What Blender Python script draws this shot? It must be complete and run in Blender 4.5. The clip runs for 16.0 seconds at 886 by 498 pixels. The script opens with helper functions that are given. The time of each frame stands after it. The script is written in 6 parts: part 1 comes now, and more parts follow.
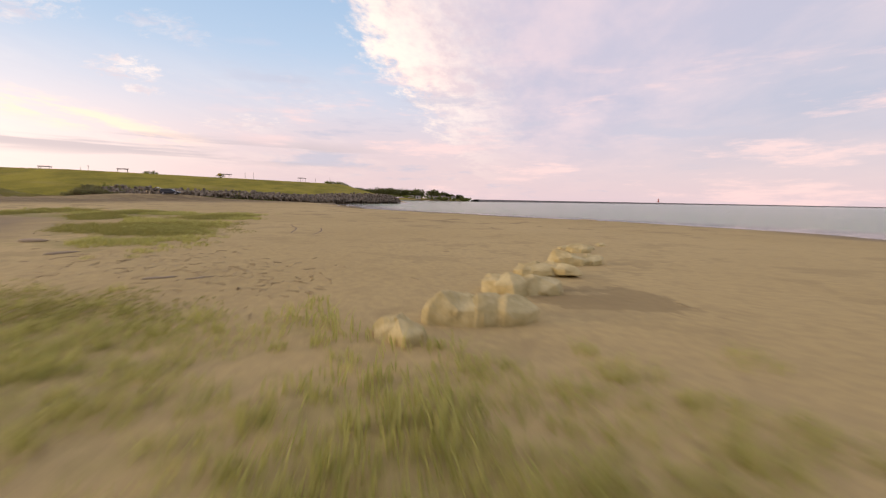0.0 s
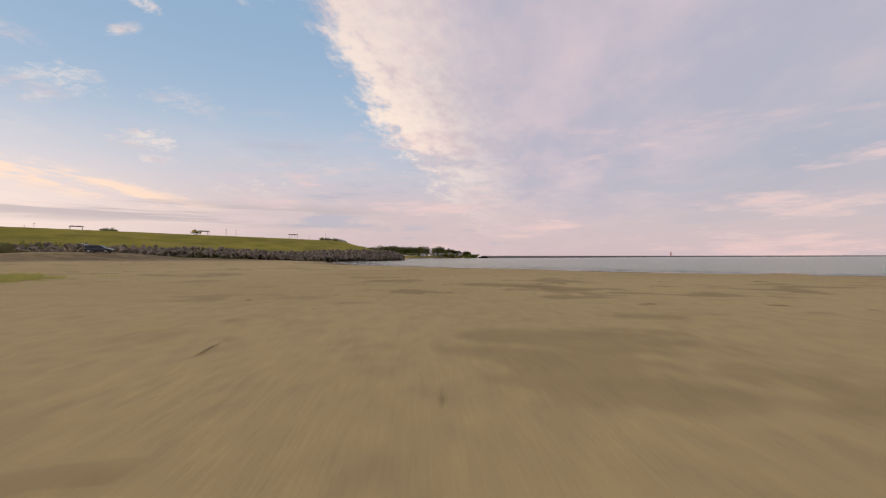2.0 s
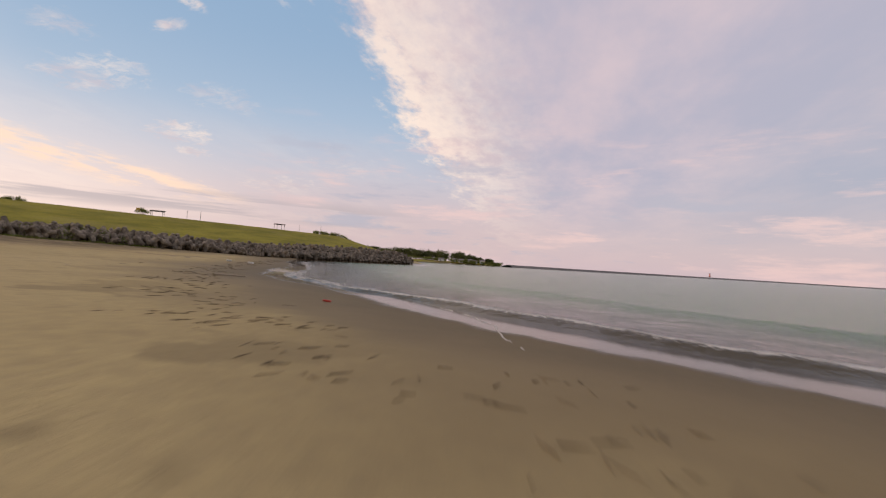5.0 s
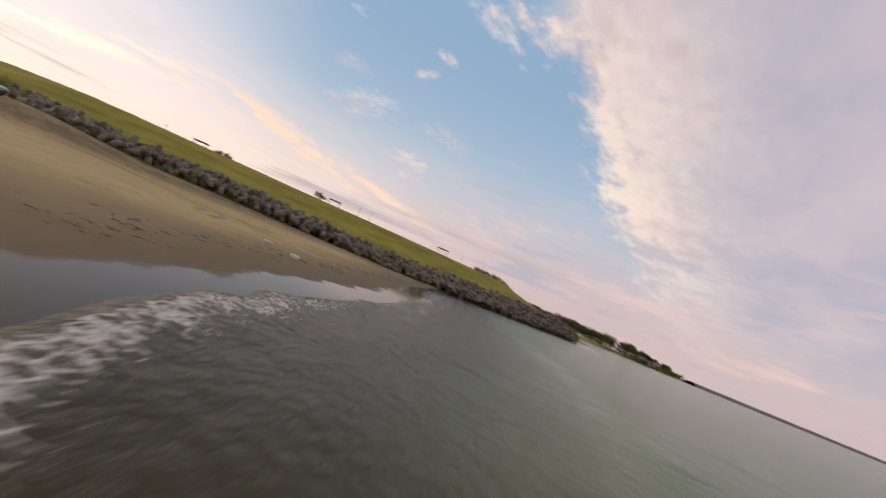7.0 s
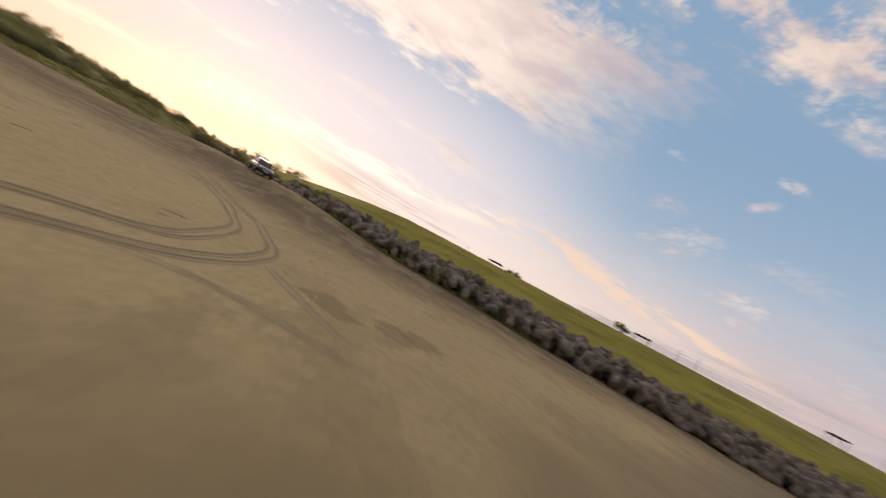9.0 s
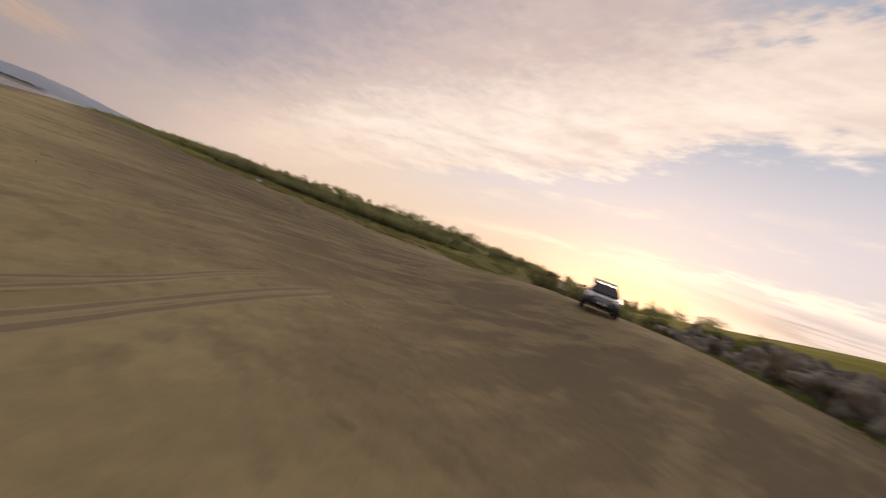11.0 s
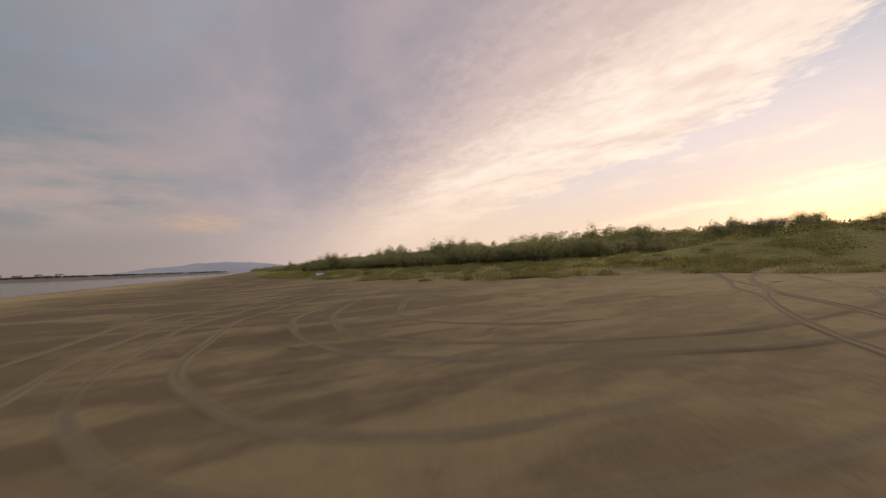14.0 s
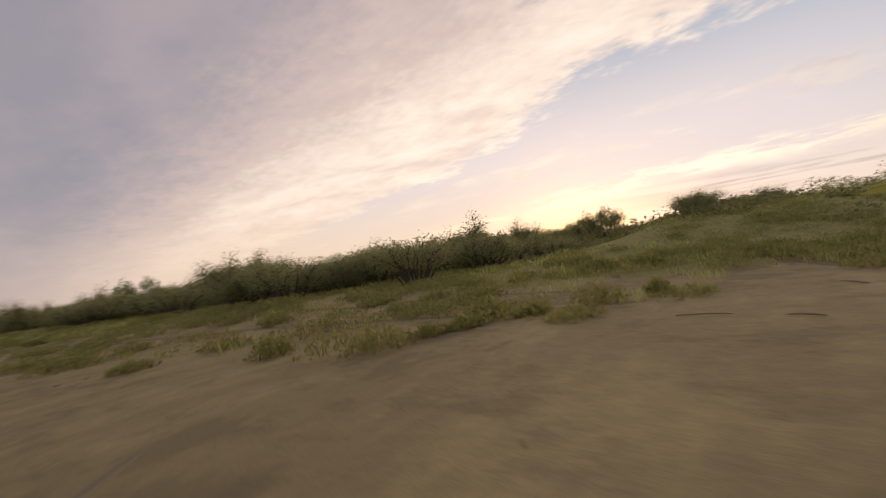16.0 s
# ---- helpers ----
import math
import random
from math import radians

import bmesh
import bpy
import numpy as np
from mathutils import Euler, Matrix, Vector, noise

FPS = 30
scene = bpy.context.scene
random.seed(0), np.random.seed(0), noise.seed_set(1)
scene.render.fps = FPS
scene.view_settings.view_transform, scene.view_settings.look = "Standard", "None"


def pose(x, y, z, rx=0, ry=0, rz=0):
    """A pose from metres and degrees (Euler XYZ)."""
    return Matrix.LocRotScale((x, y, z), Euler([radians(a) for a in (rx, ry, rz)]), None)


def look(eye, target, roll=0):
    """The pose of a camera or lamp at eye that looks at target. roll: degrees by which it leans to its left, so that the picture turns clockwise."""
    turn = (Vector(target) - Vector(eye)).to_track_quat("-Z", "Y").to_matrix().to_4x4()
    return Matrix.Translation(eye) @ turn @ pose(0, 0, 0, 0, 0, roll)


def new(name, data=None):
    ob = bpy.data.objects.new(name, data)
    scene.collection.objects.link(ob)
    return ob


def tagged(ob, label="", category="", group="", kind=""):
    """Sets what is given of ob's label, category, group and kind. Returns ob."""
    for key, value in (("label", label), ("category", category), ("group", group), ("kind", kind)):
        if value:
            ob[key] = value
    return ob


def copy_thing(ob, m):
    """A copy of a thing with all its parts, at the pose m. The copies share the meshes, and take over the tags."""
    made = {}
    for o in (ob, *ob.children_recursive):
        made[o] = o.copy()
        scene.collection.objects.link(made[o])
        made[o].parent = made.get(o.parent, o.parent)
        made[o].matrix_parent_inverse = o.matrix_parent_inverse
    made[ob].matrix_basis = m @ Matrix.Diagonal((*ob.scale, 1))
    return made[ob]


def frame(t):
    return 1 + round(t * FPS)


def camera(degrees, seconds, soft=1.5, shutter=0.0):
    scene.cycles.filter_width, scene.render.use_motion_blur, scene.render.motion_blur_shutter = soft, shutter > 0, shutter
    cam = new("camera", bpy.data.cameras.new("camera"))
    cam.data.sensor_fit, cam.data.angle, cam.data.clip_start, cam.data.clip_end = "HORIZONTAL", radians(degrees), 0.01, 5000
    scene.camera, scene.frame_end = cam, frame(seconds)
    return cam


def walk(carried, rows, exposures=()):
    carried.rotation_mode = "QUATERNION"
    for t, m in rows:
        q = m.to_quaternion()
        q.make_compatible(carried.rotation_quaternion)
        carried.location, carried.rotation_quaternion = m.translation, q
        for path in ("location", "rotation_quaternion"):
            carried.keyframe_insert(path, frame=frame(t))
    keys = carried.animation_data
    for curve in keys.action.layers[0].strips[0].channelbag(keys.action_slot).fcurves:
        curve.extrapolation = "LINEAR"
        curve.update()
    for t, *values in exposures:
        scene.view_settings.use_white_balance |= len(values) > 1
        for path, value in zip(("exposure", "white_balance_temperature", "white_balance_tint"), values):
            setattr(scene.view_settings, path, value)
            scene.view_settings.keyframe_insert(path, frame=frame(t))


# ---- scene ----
# camera: a low fast flight over the beach; rows of seconds, place, heading to the left of +y, pitch, roll
cam = camera(91.8, 16.0, soft=1.2, shutter=0.5)
ROWS = [
    (0.0, 3.45, 1.05, 2.62, 12.77, -6.71, 1.11),
    (0.5, 1.11, 7.30, 2.08, 13.05, -6.08, -1.12),
    (1.0, -0.93, 13.95, 1.50, 12.94, -2.63, -0.86),
    (1.5, -3.07, 20.19, 1.42, 13.17, 0.90, -0.50),
    (2.0, -4.98, 26.33, 1.47, 13.41, 1.03, -0.13),
    (2.5, -6.67, 32.41, 1.57, 13.73, 1.23, 0.25),
    (3.0, -8.19, 38.50, 1.73, 13.85, 1.35, 0.12),
    (3.5, -9.55, 44.67, 1.83, 13.70, 1.43, 0.06),
    (4.0, -10.84, 50.87, 1.82, 13.76, 1.50, 0.39),
    (4.5, -12.14, 57.04, 1.73, 14.46, 1.58, 1.43),
    (5.0, -13.51, 63.15, 1.61, 16.18, 1.68, 3.50),
    (5.5, -15.02, 69.15, 1.60, 19.23, 1.69, 6.92),
    (6.0, -16.70, 74.97, 1.94, 23.83, 1.36, 11.99),
    (6.5, -20.31, 79.44, 2.01, 29.85, 2.45, 18.40),
    (7.0, -23.62, 84.68, 2.09, 39.30, 3.78, 22.37),
    (7.5, -26.69, 88.96, 2.19, 49.36, 4.62, 28.57),
    (8.0, -31.00, 93.16, 2.39, 59.41, 3.39, 30.91),
    (8.5, -36.50, 96.66, 2.48, 69.67, 2.70, 30.64),
    (9.0, -42.26, 99.08, 2.31, 82.22, 3.01, 28.70),
    (9.5, -48.11, 100.43, 2.40, 95.02, 1.15, 26.50),
    (10.0, -53.84, 100.14, 2.70, 108.14, 0.60, 26.10),
    (10.5, -59.03, 98.61, 2.80, 122.55, 0.00, 24.30),
    (11.0, -63.57, 96.06, 2.64, 137.08, -0.51, 21.16),
    (11.5, -67.36, 92.82, 2.40, 150.27, -0.67, 17.67),
    (12.0, -70.40, 89.25, 2.16, 160.38, -0.14, 13.68),
    (12.5, -72.76, 85.80, 1.96, 165.33, 0.82, 9.38),
    (13.0, -74.51, 83.01, 2.09, 162.74, 1.47, 4.80),
    (13.5, -76.28, 80.03, 2.13, 159.87, 1.83, 0.48),
    (14.0, -78.05, 76.94, 2.28, 156.32, 2.05, -2.14),
    (14.5, -79.68, 74.02, 2.37, 152.26, 2.05, -3.44),
    (15.0, -81.73, 70.64, 2.39, 146.70, 2.07, -5.47),
    (15.5, -83.43, 67.81, 2.42, 140.17, 1.78, -7.23),
    (16.0, -83.90, 65.29, 2.42, 130.34, 2.80, -7.65),
]


def aimed(x, y, z, heading, pitch, roll):
    h, p = radians(heading), radians(pitch)
    ahead = Vector((-math.sin(h) * math.cos(p), math.cos(h) * math.cos(p), math.sin(p)))
    return look((x, y, z), Vector((x, y, z)) + ahead * 10, roll)


walk(cam, [(t, aimed(*row)) for t, *row in ROWS],
     exposures=[(0.0, 0.27, 6650, 14), (0.5, -0.10, 6600, 13), (1.2, -0.10, 6600, 12), (3.0, -0.06, 6600, 12), (5.5, -0.08, 6650, 13), (8.0, -0.16, 6650, 10), (9.0, -0.25, 6650, 12), (9.5, -0.33, 6600, 11),
                (10.0, -0.40, 6650, 10), (12.5, -0.36, 6850, 12), (16.0, -0.36, 6800, 10)])


# ---------------------------------------------------------------- light
SUN_AZ, SUN_EL = 112.0, 3.5          # degrees to the left of +y, and above the horizon


class Nodes:
    """A small helper to write node trees as expressions."""

    def __init__(self, tree):
        self.tree = tree

    def put(self, socket, value):
        if isinstance(value, bpy.types.NodeSocket):
            self.tree.links.new(value, socket)
        elif value is not None:
            if hasattr(socket.default_value, "__len__"):
                n = len(socket.default_value)
                value = tuple(value) if hasattr(value, "__len__") else (value,) * n
                socket.default_value = (tuple(value) + (1.0,) * n)[:n]
            else:
                socket.default_value = value

    def add(self, kind):
        return self.tree.nodes.new(kind)

    def math(self, op, a, b=None, c=None, clamp=False):
        node = self.add("ShaderNodeMath")
        node.operation, node.use_clamp = op, clamp
        for i, v in enumerate((a, b, c)):
            self.put(node.inputs[i], v)
        return node.outputs[0]

    def step(self, x, low, high, to_low=0.0, to_high=1.0):
        node = self.add("ShaderNodeMapRange")
        node.interpolation_type = "SMOOTHSTEP"
        for i, v in enumerate((x, low, high, to_low, to_high)):
            self.put(node.inputs[i], v)
        return node.outputs[0]

    def noise(self, vector, scale, detail=4.0, rough=0.55, distortion=0.0):
        node = self.add("ShaderNodeTexNoise")
        self.put(node.inputs["Vector"], vector)
        for key, v in (("Scale", scale), ("Detail", detail), ("Roughness", rough), ("Distortion", distortion)):
            self.put(node.inputs[key], v)
        return node.outputs["Fac"]

    def mix(self, fac, a, b, blend="MIX"):
        node = self.add("ShaderNodeMix")
        node.data_type, node.blend_type = "RGBA", blend
        self.put(node.inputs[0], fac)
        self.put(node.inputs[6], a)
        self.put(node.inputs[7], b)
        return node.outputs[2]

    def vec(self, x, y, z=0.0):
        node = self.add("ShaderNodeCombineXYZ")
        for i, v in enumerate((x, y, z)):
            self.put(node.inputs[i], v)
        return node.outputs[0]

    def split(self, vector):
        node = self.add("ShaderNodeSeparateXYZ")
        self.put(node.inputs[0], vector)
        return node.outputs

    def scaled(self, vector, scale):
        node = self.add("ShaderNodeMapping")
        self.put(node.inputs["Vector"], vector)
        self.put(node.inputs["Scale"], scale)
        return node.outputs[0]

    def bump(self, height, strength=0.5, distance=0.05, normal=None):
        node = self.add("ShaderNodeBump")
        self.put(node.inputs["Height"], height)
        self.put(node.inputs["Strength"], strength)
        self.put(node.inputs["Distance"], distance)
        if normal is not None:
            self.put(node.inputs["Normal"], normal)
        return node.outputs[0]


def make_world():
    world = bpy.data.worlds.new("evening_sky")
    scene.world = world
    world.use_nodes = True
    n = Nodes(world.node_tree)
    world.node_tree.nodes.clear()
    way = n.add("ShaderNodeTexCoord").outputs["Generated"]
    x, y, z = n.split(way)
    up = n.math("MAXIMUM", z, 0.0)
    # flat cloud layer: place on a plane overhead
    den = n.math("ADD", up, 0.12)
    px, py = n.math("DIVIDE", x, den), n.math("DIVIDE", y, den)
    plane = n.vec(px, py)
    # nearness to the sun, along the horizon
    az = radians(SUN_AZ)
    side = n.math("ADD", n.math("MULTIPLY", x, -math.sin(az)), n.math("MULTIPLY", y, math.cos(az)))
    flat = n.math("MAXIMUM", n.math("SQRT", n.math("ADD", n.math("MULTIPLY", x, x), n.math("MULTIPLY", y, y))), 0.05)
    toward = n.math("DIVIDE", side, flat)                    # 1 at the sun's bearing, -1 opposite
    near = n.step(toward, 0.1, 1.0)
    # clear sky
    blue = n.mix(n.step(up, 0.05, 0.5), (0.56, 0.66, 0.78), (0.30, 0.46, 0.66))
    hor = n.mix(near, (0.68, 0.55, 0.58), (1.18, 0.96, 0.85))
    rear = n.step(n.math("MULTIPLY", y, -1.0), -0.1, 0.9)
    hor = n.mix(n.math("MULTIPLY", rear, n.step(toward, 0.75, -0.1)), hor, (0.40, 0.34, 0.34))
    clear = n.mix(n.step(up, 0.32, 0.02), blue, hor)
    clear = n.mix(n.math("MULTIPLY", n.step(toward, 0.62, 0.98), n.step(up, 0.54, 0.2)), clear, (1.0, 0.90, 0.95))
    # cloud cover
    rag = n.noise(n.scaled(plane, (1.0, 0.75, 1.0)), 2.3, 7.0, 0.62)
    rag2 = n.noise(n.scaled(plane, (1.3, 0.7, 1.0)), 7.0, 5.0, 0.6)
    wob = n.math("ADD", n.math("MULTIPLY", n.math("SUBTRACT", rag, 0.5), 0.42), n.math("ADD", n.math("MULTIPLY", n.math("SUBTRACT", rag2, 0.5), 0.42), n.math("MULTIPLY", n.math("SUBTRACT", n.noise(n.scaled(plane, (1.2, 0.7, 1.0)), 17.0, 4.0, 0.6), 0.5), 0.30)))
    wx = n.math("ADD", px, wob)
    lobe = n.math("MULTIPLY", n.math("SUBTRACT", n.step(py, 0.55, 1.25), n.math("MULTIPLY", n.step(py, 1.45, 2.3), 0.55)), 0.22)
    main = n.math("MULTIPLY", n.step(n.math("SUBTRACT", wx, lobe), -1.06, -0.84), n.step(n.math("ADD", n.math("ADD", up, n.math("MULTIPLY", wob, 0.25)), n.step(px, -0.75, 0.4, 0.0, 0.2)), 0.13, 0.27, 0.45, 1.0))
    main = n.math("MULTIPLY", main, n.math("SUBTRACT", 1.0, n.math("MULTIPLY", n.math("MULTIPLY", n.step(py, 1.15, 0.85), n.step(px, -0.55, -0.75)), n.step(n.noise(n.scaled(plane, (1.2, 1.2, 1.0)), 4.2, 6.0, 0.62), 0.60, 0.46))))
    # combed streaks of the southern layer
    comb = n.noise(n.vec(n.math("ADD", n.math("MULTIPLY", px, 1.6), n.math("MULTIPLY", py, 0.94)), n.math("ADD", n.math("MULTIPLY", px, -0.42), n.math("MULTIPLY", py, 0.72))), 2.0, 8.0, 0.62, 0.6)
    combed = n.math("MULTIPLY", n.math("SUBTRACT", comb, 0.5), n.step(py, 1.0, 0.5, 0.0, 0.5))
    ws = n.math("ADD", wx, combed)
    band = n.math("MULTIPLY", n.math("MULTIPLY", n.step(ws, -1.90, -1.68), n.step(wx, -1.05, -1.25)),
                  n.step(n.math("ADD", py, n.math("MULTIPLY", wob, 1.2)), 0.75, 0.1))
    closed = n.math("MULTIPLY", n.step(n.math("SUBTRACT", ws, n.step(py, -0.3, -1.7, 0.0, -0.50)), -1.82, -1.62), n.step(n.math("ADD", py, n.math("MULTIPLY", wob, 0.8)), 0.0, -0.7))
    bx = n.math("ADD", px, n.math("MULTIPLY", wob, 0.75))
    torn = n.noise(n.scaled(plane, (1.5, 0.8, 1)), 1.9, 7.0, 0.64)
    sx = n.math("ADD", bx, n.step(py, 1.0, 0.2, 0.0, 0.62))
    streak = n.math("MULTIPLY", n.math("MULTIPLY", n.step(sx, -3.6, -3.25), n.step(sx, -2.8, -3.08)),
                    n.math("MULTIPLY", n.step(py, 3.8, 2.6), n.step(torn, 0.42, 0.56)))
    wisps = n.math("MULTIPLY", n.math("MULTIPLY", n.step(bx, -3.05, -2.75), n.step(bx, -2.3, -2.6)),
                   n.math("MULTIPLY", n.step(py, 1.0, 0.2), n.step(torn, 0.44, 0.66)))
    # little puffs in the blue gap
    tear = n.math("MULTIPLY", n.math("SUBTRACT", n.noise(n.scaled(plane, (1.1, 1.5, 1)), 9.0, 8.0, 0.72, 0.6), 0.52), 9.0)
    puff = None
    for cx, cy, rx, ry, thick in ((-1.21, 1.07, 0.035, 0.045, 0.9), (-1.37, 1.14, 0.07, 0.03, 0.9), (-1.98, 1.30, 0.22, 0.13, 0.6), (-2.16, 1.92, 0.17, 0.17, 0.8), (-2.34, 2.18, 0.09, 0.10, 0.8),
                                  (-1.62, 1.64, 0.12, 0.16, 0.4), (-2.3, 3.0, 0.30, 0.22, 0.6), (-1.15, 0.28, 0.08, 0.10, 0.9), (-1.42, 0.78, 0.03, 0.03, 0.9), (-1.72, 1.02, 0.09, 0.08, 0.45), (-1.5, 2.6, 0.2, 0.3, 0.3)):
        far = n.math("ADD", n.math("POWER", n.math("DIVIDE", n.math("SUBTRACT", px, cx), rx), 2.0), n.math("POWER", n.math("DIVIDE", n.math("SUBTRACT", py, cy), ry), 2.0))
        one = n.math("MULTIPLY", n.step(n.math("ADD", far, tear), 1.5, -1.2), n.math("MULTIPLY", n.step(far, 4.0, 0.8), thick))
        puff = one if puff is None else n.math("MAXIMUM", puff, one)
    haze = n.math("MULTIPLY", n.step(n.noise(n.scaled(plane, (1.0, 0.4, 1)), 0.9, 5.0, 0.6), 0.42, 0.7), 0.45)
    cover = n.math("MAXIMUM", n.math("MAXIMUM", main, band), n.math("MAXIMUM", closed, n.math("MULTIPLY", wisps, 0.7)))
    cover = n.math("MAXIMUM", cover, n.math("MULTIPLY", puff, 0.75))
    cover = n.math("MAXIMUM", cover, n.math("MULTIPLY", haze, n.step(up, 0.30, 0.08)))
    # cloud light
    body = n.noise(n.scaled(plane, (1.0, 0.55, 1.0)), 1.5, 6.0, 0.58)
    tex = n.math("ADD", n.math("MULTIPLY", rag, 0.6), n.math("MULTIPLY", rag2, 0.4))
    grainy = n.math("ADD", n.math("MULTIPLY", tex, 0.62), n.math("MULTIPLY", comb, 0.38))
    lit_far = n.mix(n.step(body, 0.35, 0.68), (0.50, 0.49, 0.60), (0.70, 0.59, 0.64))
    lit_far = n.mix(n.step(px, 0.2, 1.6, 0.0, 0.6), lit_far, (0.40, 0.45, 0.56))
    lit_edge = n.mix(n.step(tex, 0.40, 0.58), (0.74, 0.60, 0.61), (1.08, 0.90, 0.77))
    cloud = n.mix(n.step(wx, -0.05, -0.85), lit_far, lit_edge)
    # towards the south the layer is mauve, then pink, then cream at its lit edge
    glow = n.step(n.math("ADD", wx, n.math("MULTIPLY", n.math("SUBTRACT", body, 0.5), 0.7)), -0.35, -1.75)
    mauve = n.mix(n.step(body, 0.32, 0.68), (0.41, 0.385, 0.46), (0.60, 0.50, 0.54))
    mauve = n.mix(n.step(n.math("ADD", px, n.math("MULTIPLY", n.math("SUBTRACT", body, 0.5), 1.2)), -0.2, 1.1, 0.0, 0.92), mauve, (0.25, 0.305, 0.36))
    pink = n.mix(n.step(grainy, 0.32, 0.68), (0.76, 0.605, 0.60), (0.95, 0.75, 0.685))
    cream = n.mix(n.step(grainy, 0.36, 0.62), (1.06, 0.85, 0.76), (1.40, 1.19, 1.04))
    lit = n.mix(n.step(glow, 0.5, 0.95), n.mix(n.step(glow, 0.0, 0.55), mauve, pink), cream)
    cloud = n.mix(n.step(py, 0.45, -0.35), cloud, lit)
    sky = n.mix(cover, clear, cloud)
    low = n.math("MULTIPLY", n.step(up, 0.20, 0.0), 0.9)
    sky = n.mix(low, sky, hor)
    # pink and lavender veils low over the sea
    veil = n.noise(n.scaled(way, (1.6, 1.6, 9.0)), 2.2, 6.0, 0.62)
    sky = n.mix(n.math("MULTIPLY", n.step(n.math("ABSOLUTE", n.math("SUBTRACT", veil, 0.5)), 0.03, 0.17), n.math("MULTIPLY", n.step(up, 0.36, 0.12), n.math("MULTIPLY", n.step(y, 0.0, 0.4), n.step(toward, 0.45, 0.1, 0.0, 0.85)))),
                sky, n.mix(n.step(veil, 0.46, 0.54), (0.50, 0.50, 0.60), (0.86, 0.64, 0.63)))
    # southern sky: a rosy veil low down, bluer breaks in the layer above
    south = n.math("MULTIPLY", n.step(y, 0.0, -0.5), n.step(toward, 0.55, 0.15))
    rosy = n.math("MULTIPLY", n.math("MULTIPLY", n.step(up, 0.05, 0.12), n.step(up, 0.34, 0.18)), n.step(n.noise(n.scaled(way, (1.2, 1.2, 5.0)), 2.4, 6.0, 0.62), 0.36, 0.62))
    sky = n.mix(n.math("MULTIPLY", south, n.math("MULTIPLY", rosy, 0.62)), sky, (0.66, 0.50, 0.47))
    breaks = n.math("MULTIPLY", n.step(up, 0.26, 0.42), n.step(n.noise(n.scaled(plane, (0.8, 0.55, 1.0)), 1.3, 6.0, 0.6), 0.46, 0.62))
    sky = n.mix(n.math("MULTIPLY", south, n.math("MULTIPLY", breaks, 0.6)), sky, (0.33, 0.43, 0.54))
    sky = n.mix(n.math("MULTIPLY", n.math("MULTIPLY", streak, 0.85), n.step(up, 0.03, 0.09)), sky, n.mix(n.step(toward, 0.72, 1.0), (1.12, 0.82, 0.62), (1.5, 1.34, 1.12)))
    peach = n.math("MULTIPLY", n.math("MULTIPLY", n.step(up, 0.26, 0.03), n.step(y, -0.25, -0.6)), n.step(toward, 0.35, 0.8, 0.0, 0.55))
    sky = n.mix(peach, sky, (1.06, 0.80, 0.60))
    gold = n.math("ADD", n.math("POWER", n.math("DIVIDE", n.math("SUBTRACT", px, 0.42), 0.42), 2.0), n.math("POWER", n.math("DIVIDE", n.math("SUBTRACT", py, -4.5), 0.5), 2.0))
    sky = n.mix(n.math("MULTIPLY", n.step(n.math("ADD", gold, n.math("MULTIPLY", tear, 0.45)), 1.0, -0.4), n.math("MULTIPLY", n.step(gold, 5.0, 0.5), 0.4)), sky, (0.92, 0.58, 0.36))
    # thin grey bars low over the land
    bar = n.math("MULTIPLY", n.step(n.noise(n.scaled(way, (1.0, 1.0, 20.0)), 2.0, 5.0), 0.48, 0.58), n.math("MULTIPLY", n.step(up, 0.055, 0.08), n.step(up, 0.125, 0.095)))
    sky = n.mix(n.math("MULTIPLY", n.math("MULTIPLY", bar, n.step(y, -0.4, -0.15)), n.step(toward, -0.1, 0.15, 0.0, 0.75)), sky, (0.52, 0.46, 0.50))
    # sun glow at the horizon
    wide = n.math("ADD", n.math("POWER", n.math("DIVIDE", n.math("SUBTRACT", toward, 1.0), 0.036), 2.0), n.math("POWER", n.math("DIVIDE", n.math("SUBTRACT", up, 0.06), 0.10), 2.0))
    sky = n.mix(n.math("MULTIPLY", n.step(wide, 1.0, 0.0), 0.38), sky, (1.34, 1.13, 0.93))
    core = n.math("ADD", n.math("POWER", n.math("DIVIDE", n.math("SUBTRACT", toward, 1.0), 0.006), 2.0), n.math("POWER", n.math("DIVIDE", n.math("SUBTRACT", up, 0.058), 0.024), 2.0))
    sky = n.mix(n.math("MULTIPLY", n.step(n.math("ADD", core, n.math("MULTIPLY", n.math("SUBTRACT", veil, 0.5), 2.5)), 1.0, 0.0), 0.5), sky, (1.62, 1.20, 0.66))
    air = n.add("ShaderNodeTexSky")
    air.sky_type, air.sun_disc = "NISHITA", False
    air.sun_elevation, air.sun_rotation = radians(SUN_EL), -az
    sky = n.mix(0.02, sky, air.outputs[0], "ADD")
    back = n.add("ShaderNodeBackground")
    n.put(back.inputs["Color"], sky)
    n.put(back.inputs["Strength"], 0.96)
    world.node_tree.links.new(back.outputs[0], n.add("ShaderNodeOutputWorld").inputs[0])


make_world()
sun = new("sun", bpy.data.lights.new("sun", "SUN"))
sun.data.energy, sun.data.angle, sun.data.color = 0.9, radians(12), (1.0, 0.74, 0.45)
sun.matrix_world = look((0, 0, 60), (math.sin(radians(SUN_AZ)) * 40, -math.cos(radians(SUN_AZ)) * 40, 60 - 40 * math.tan(radians(9))))

# ---------------------------------------------------------------- materials


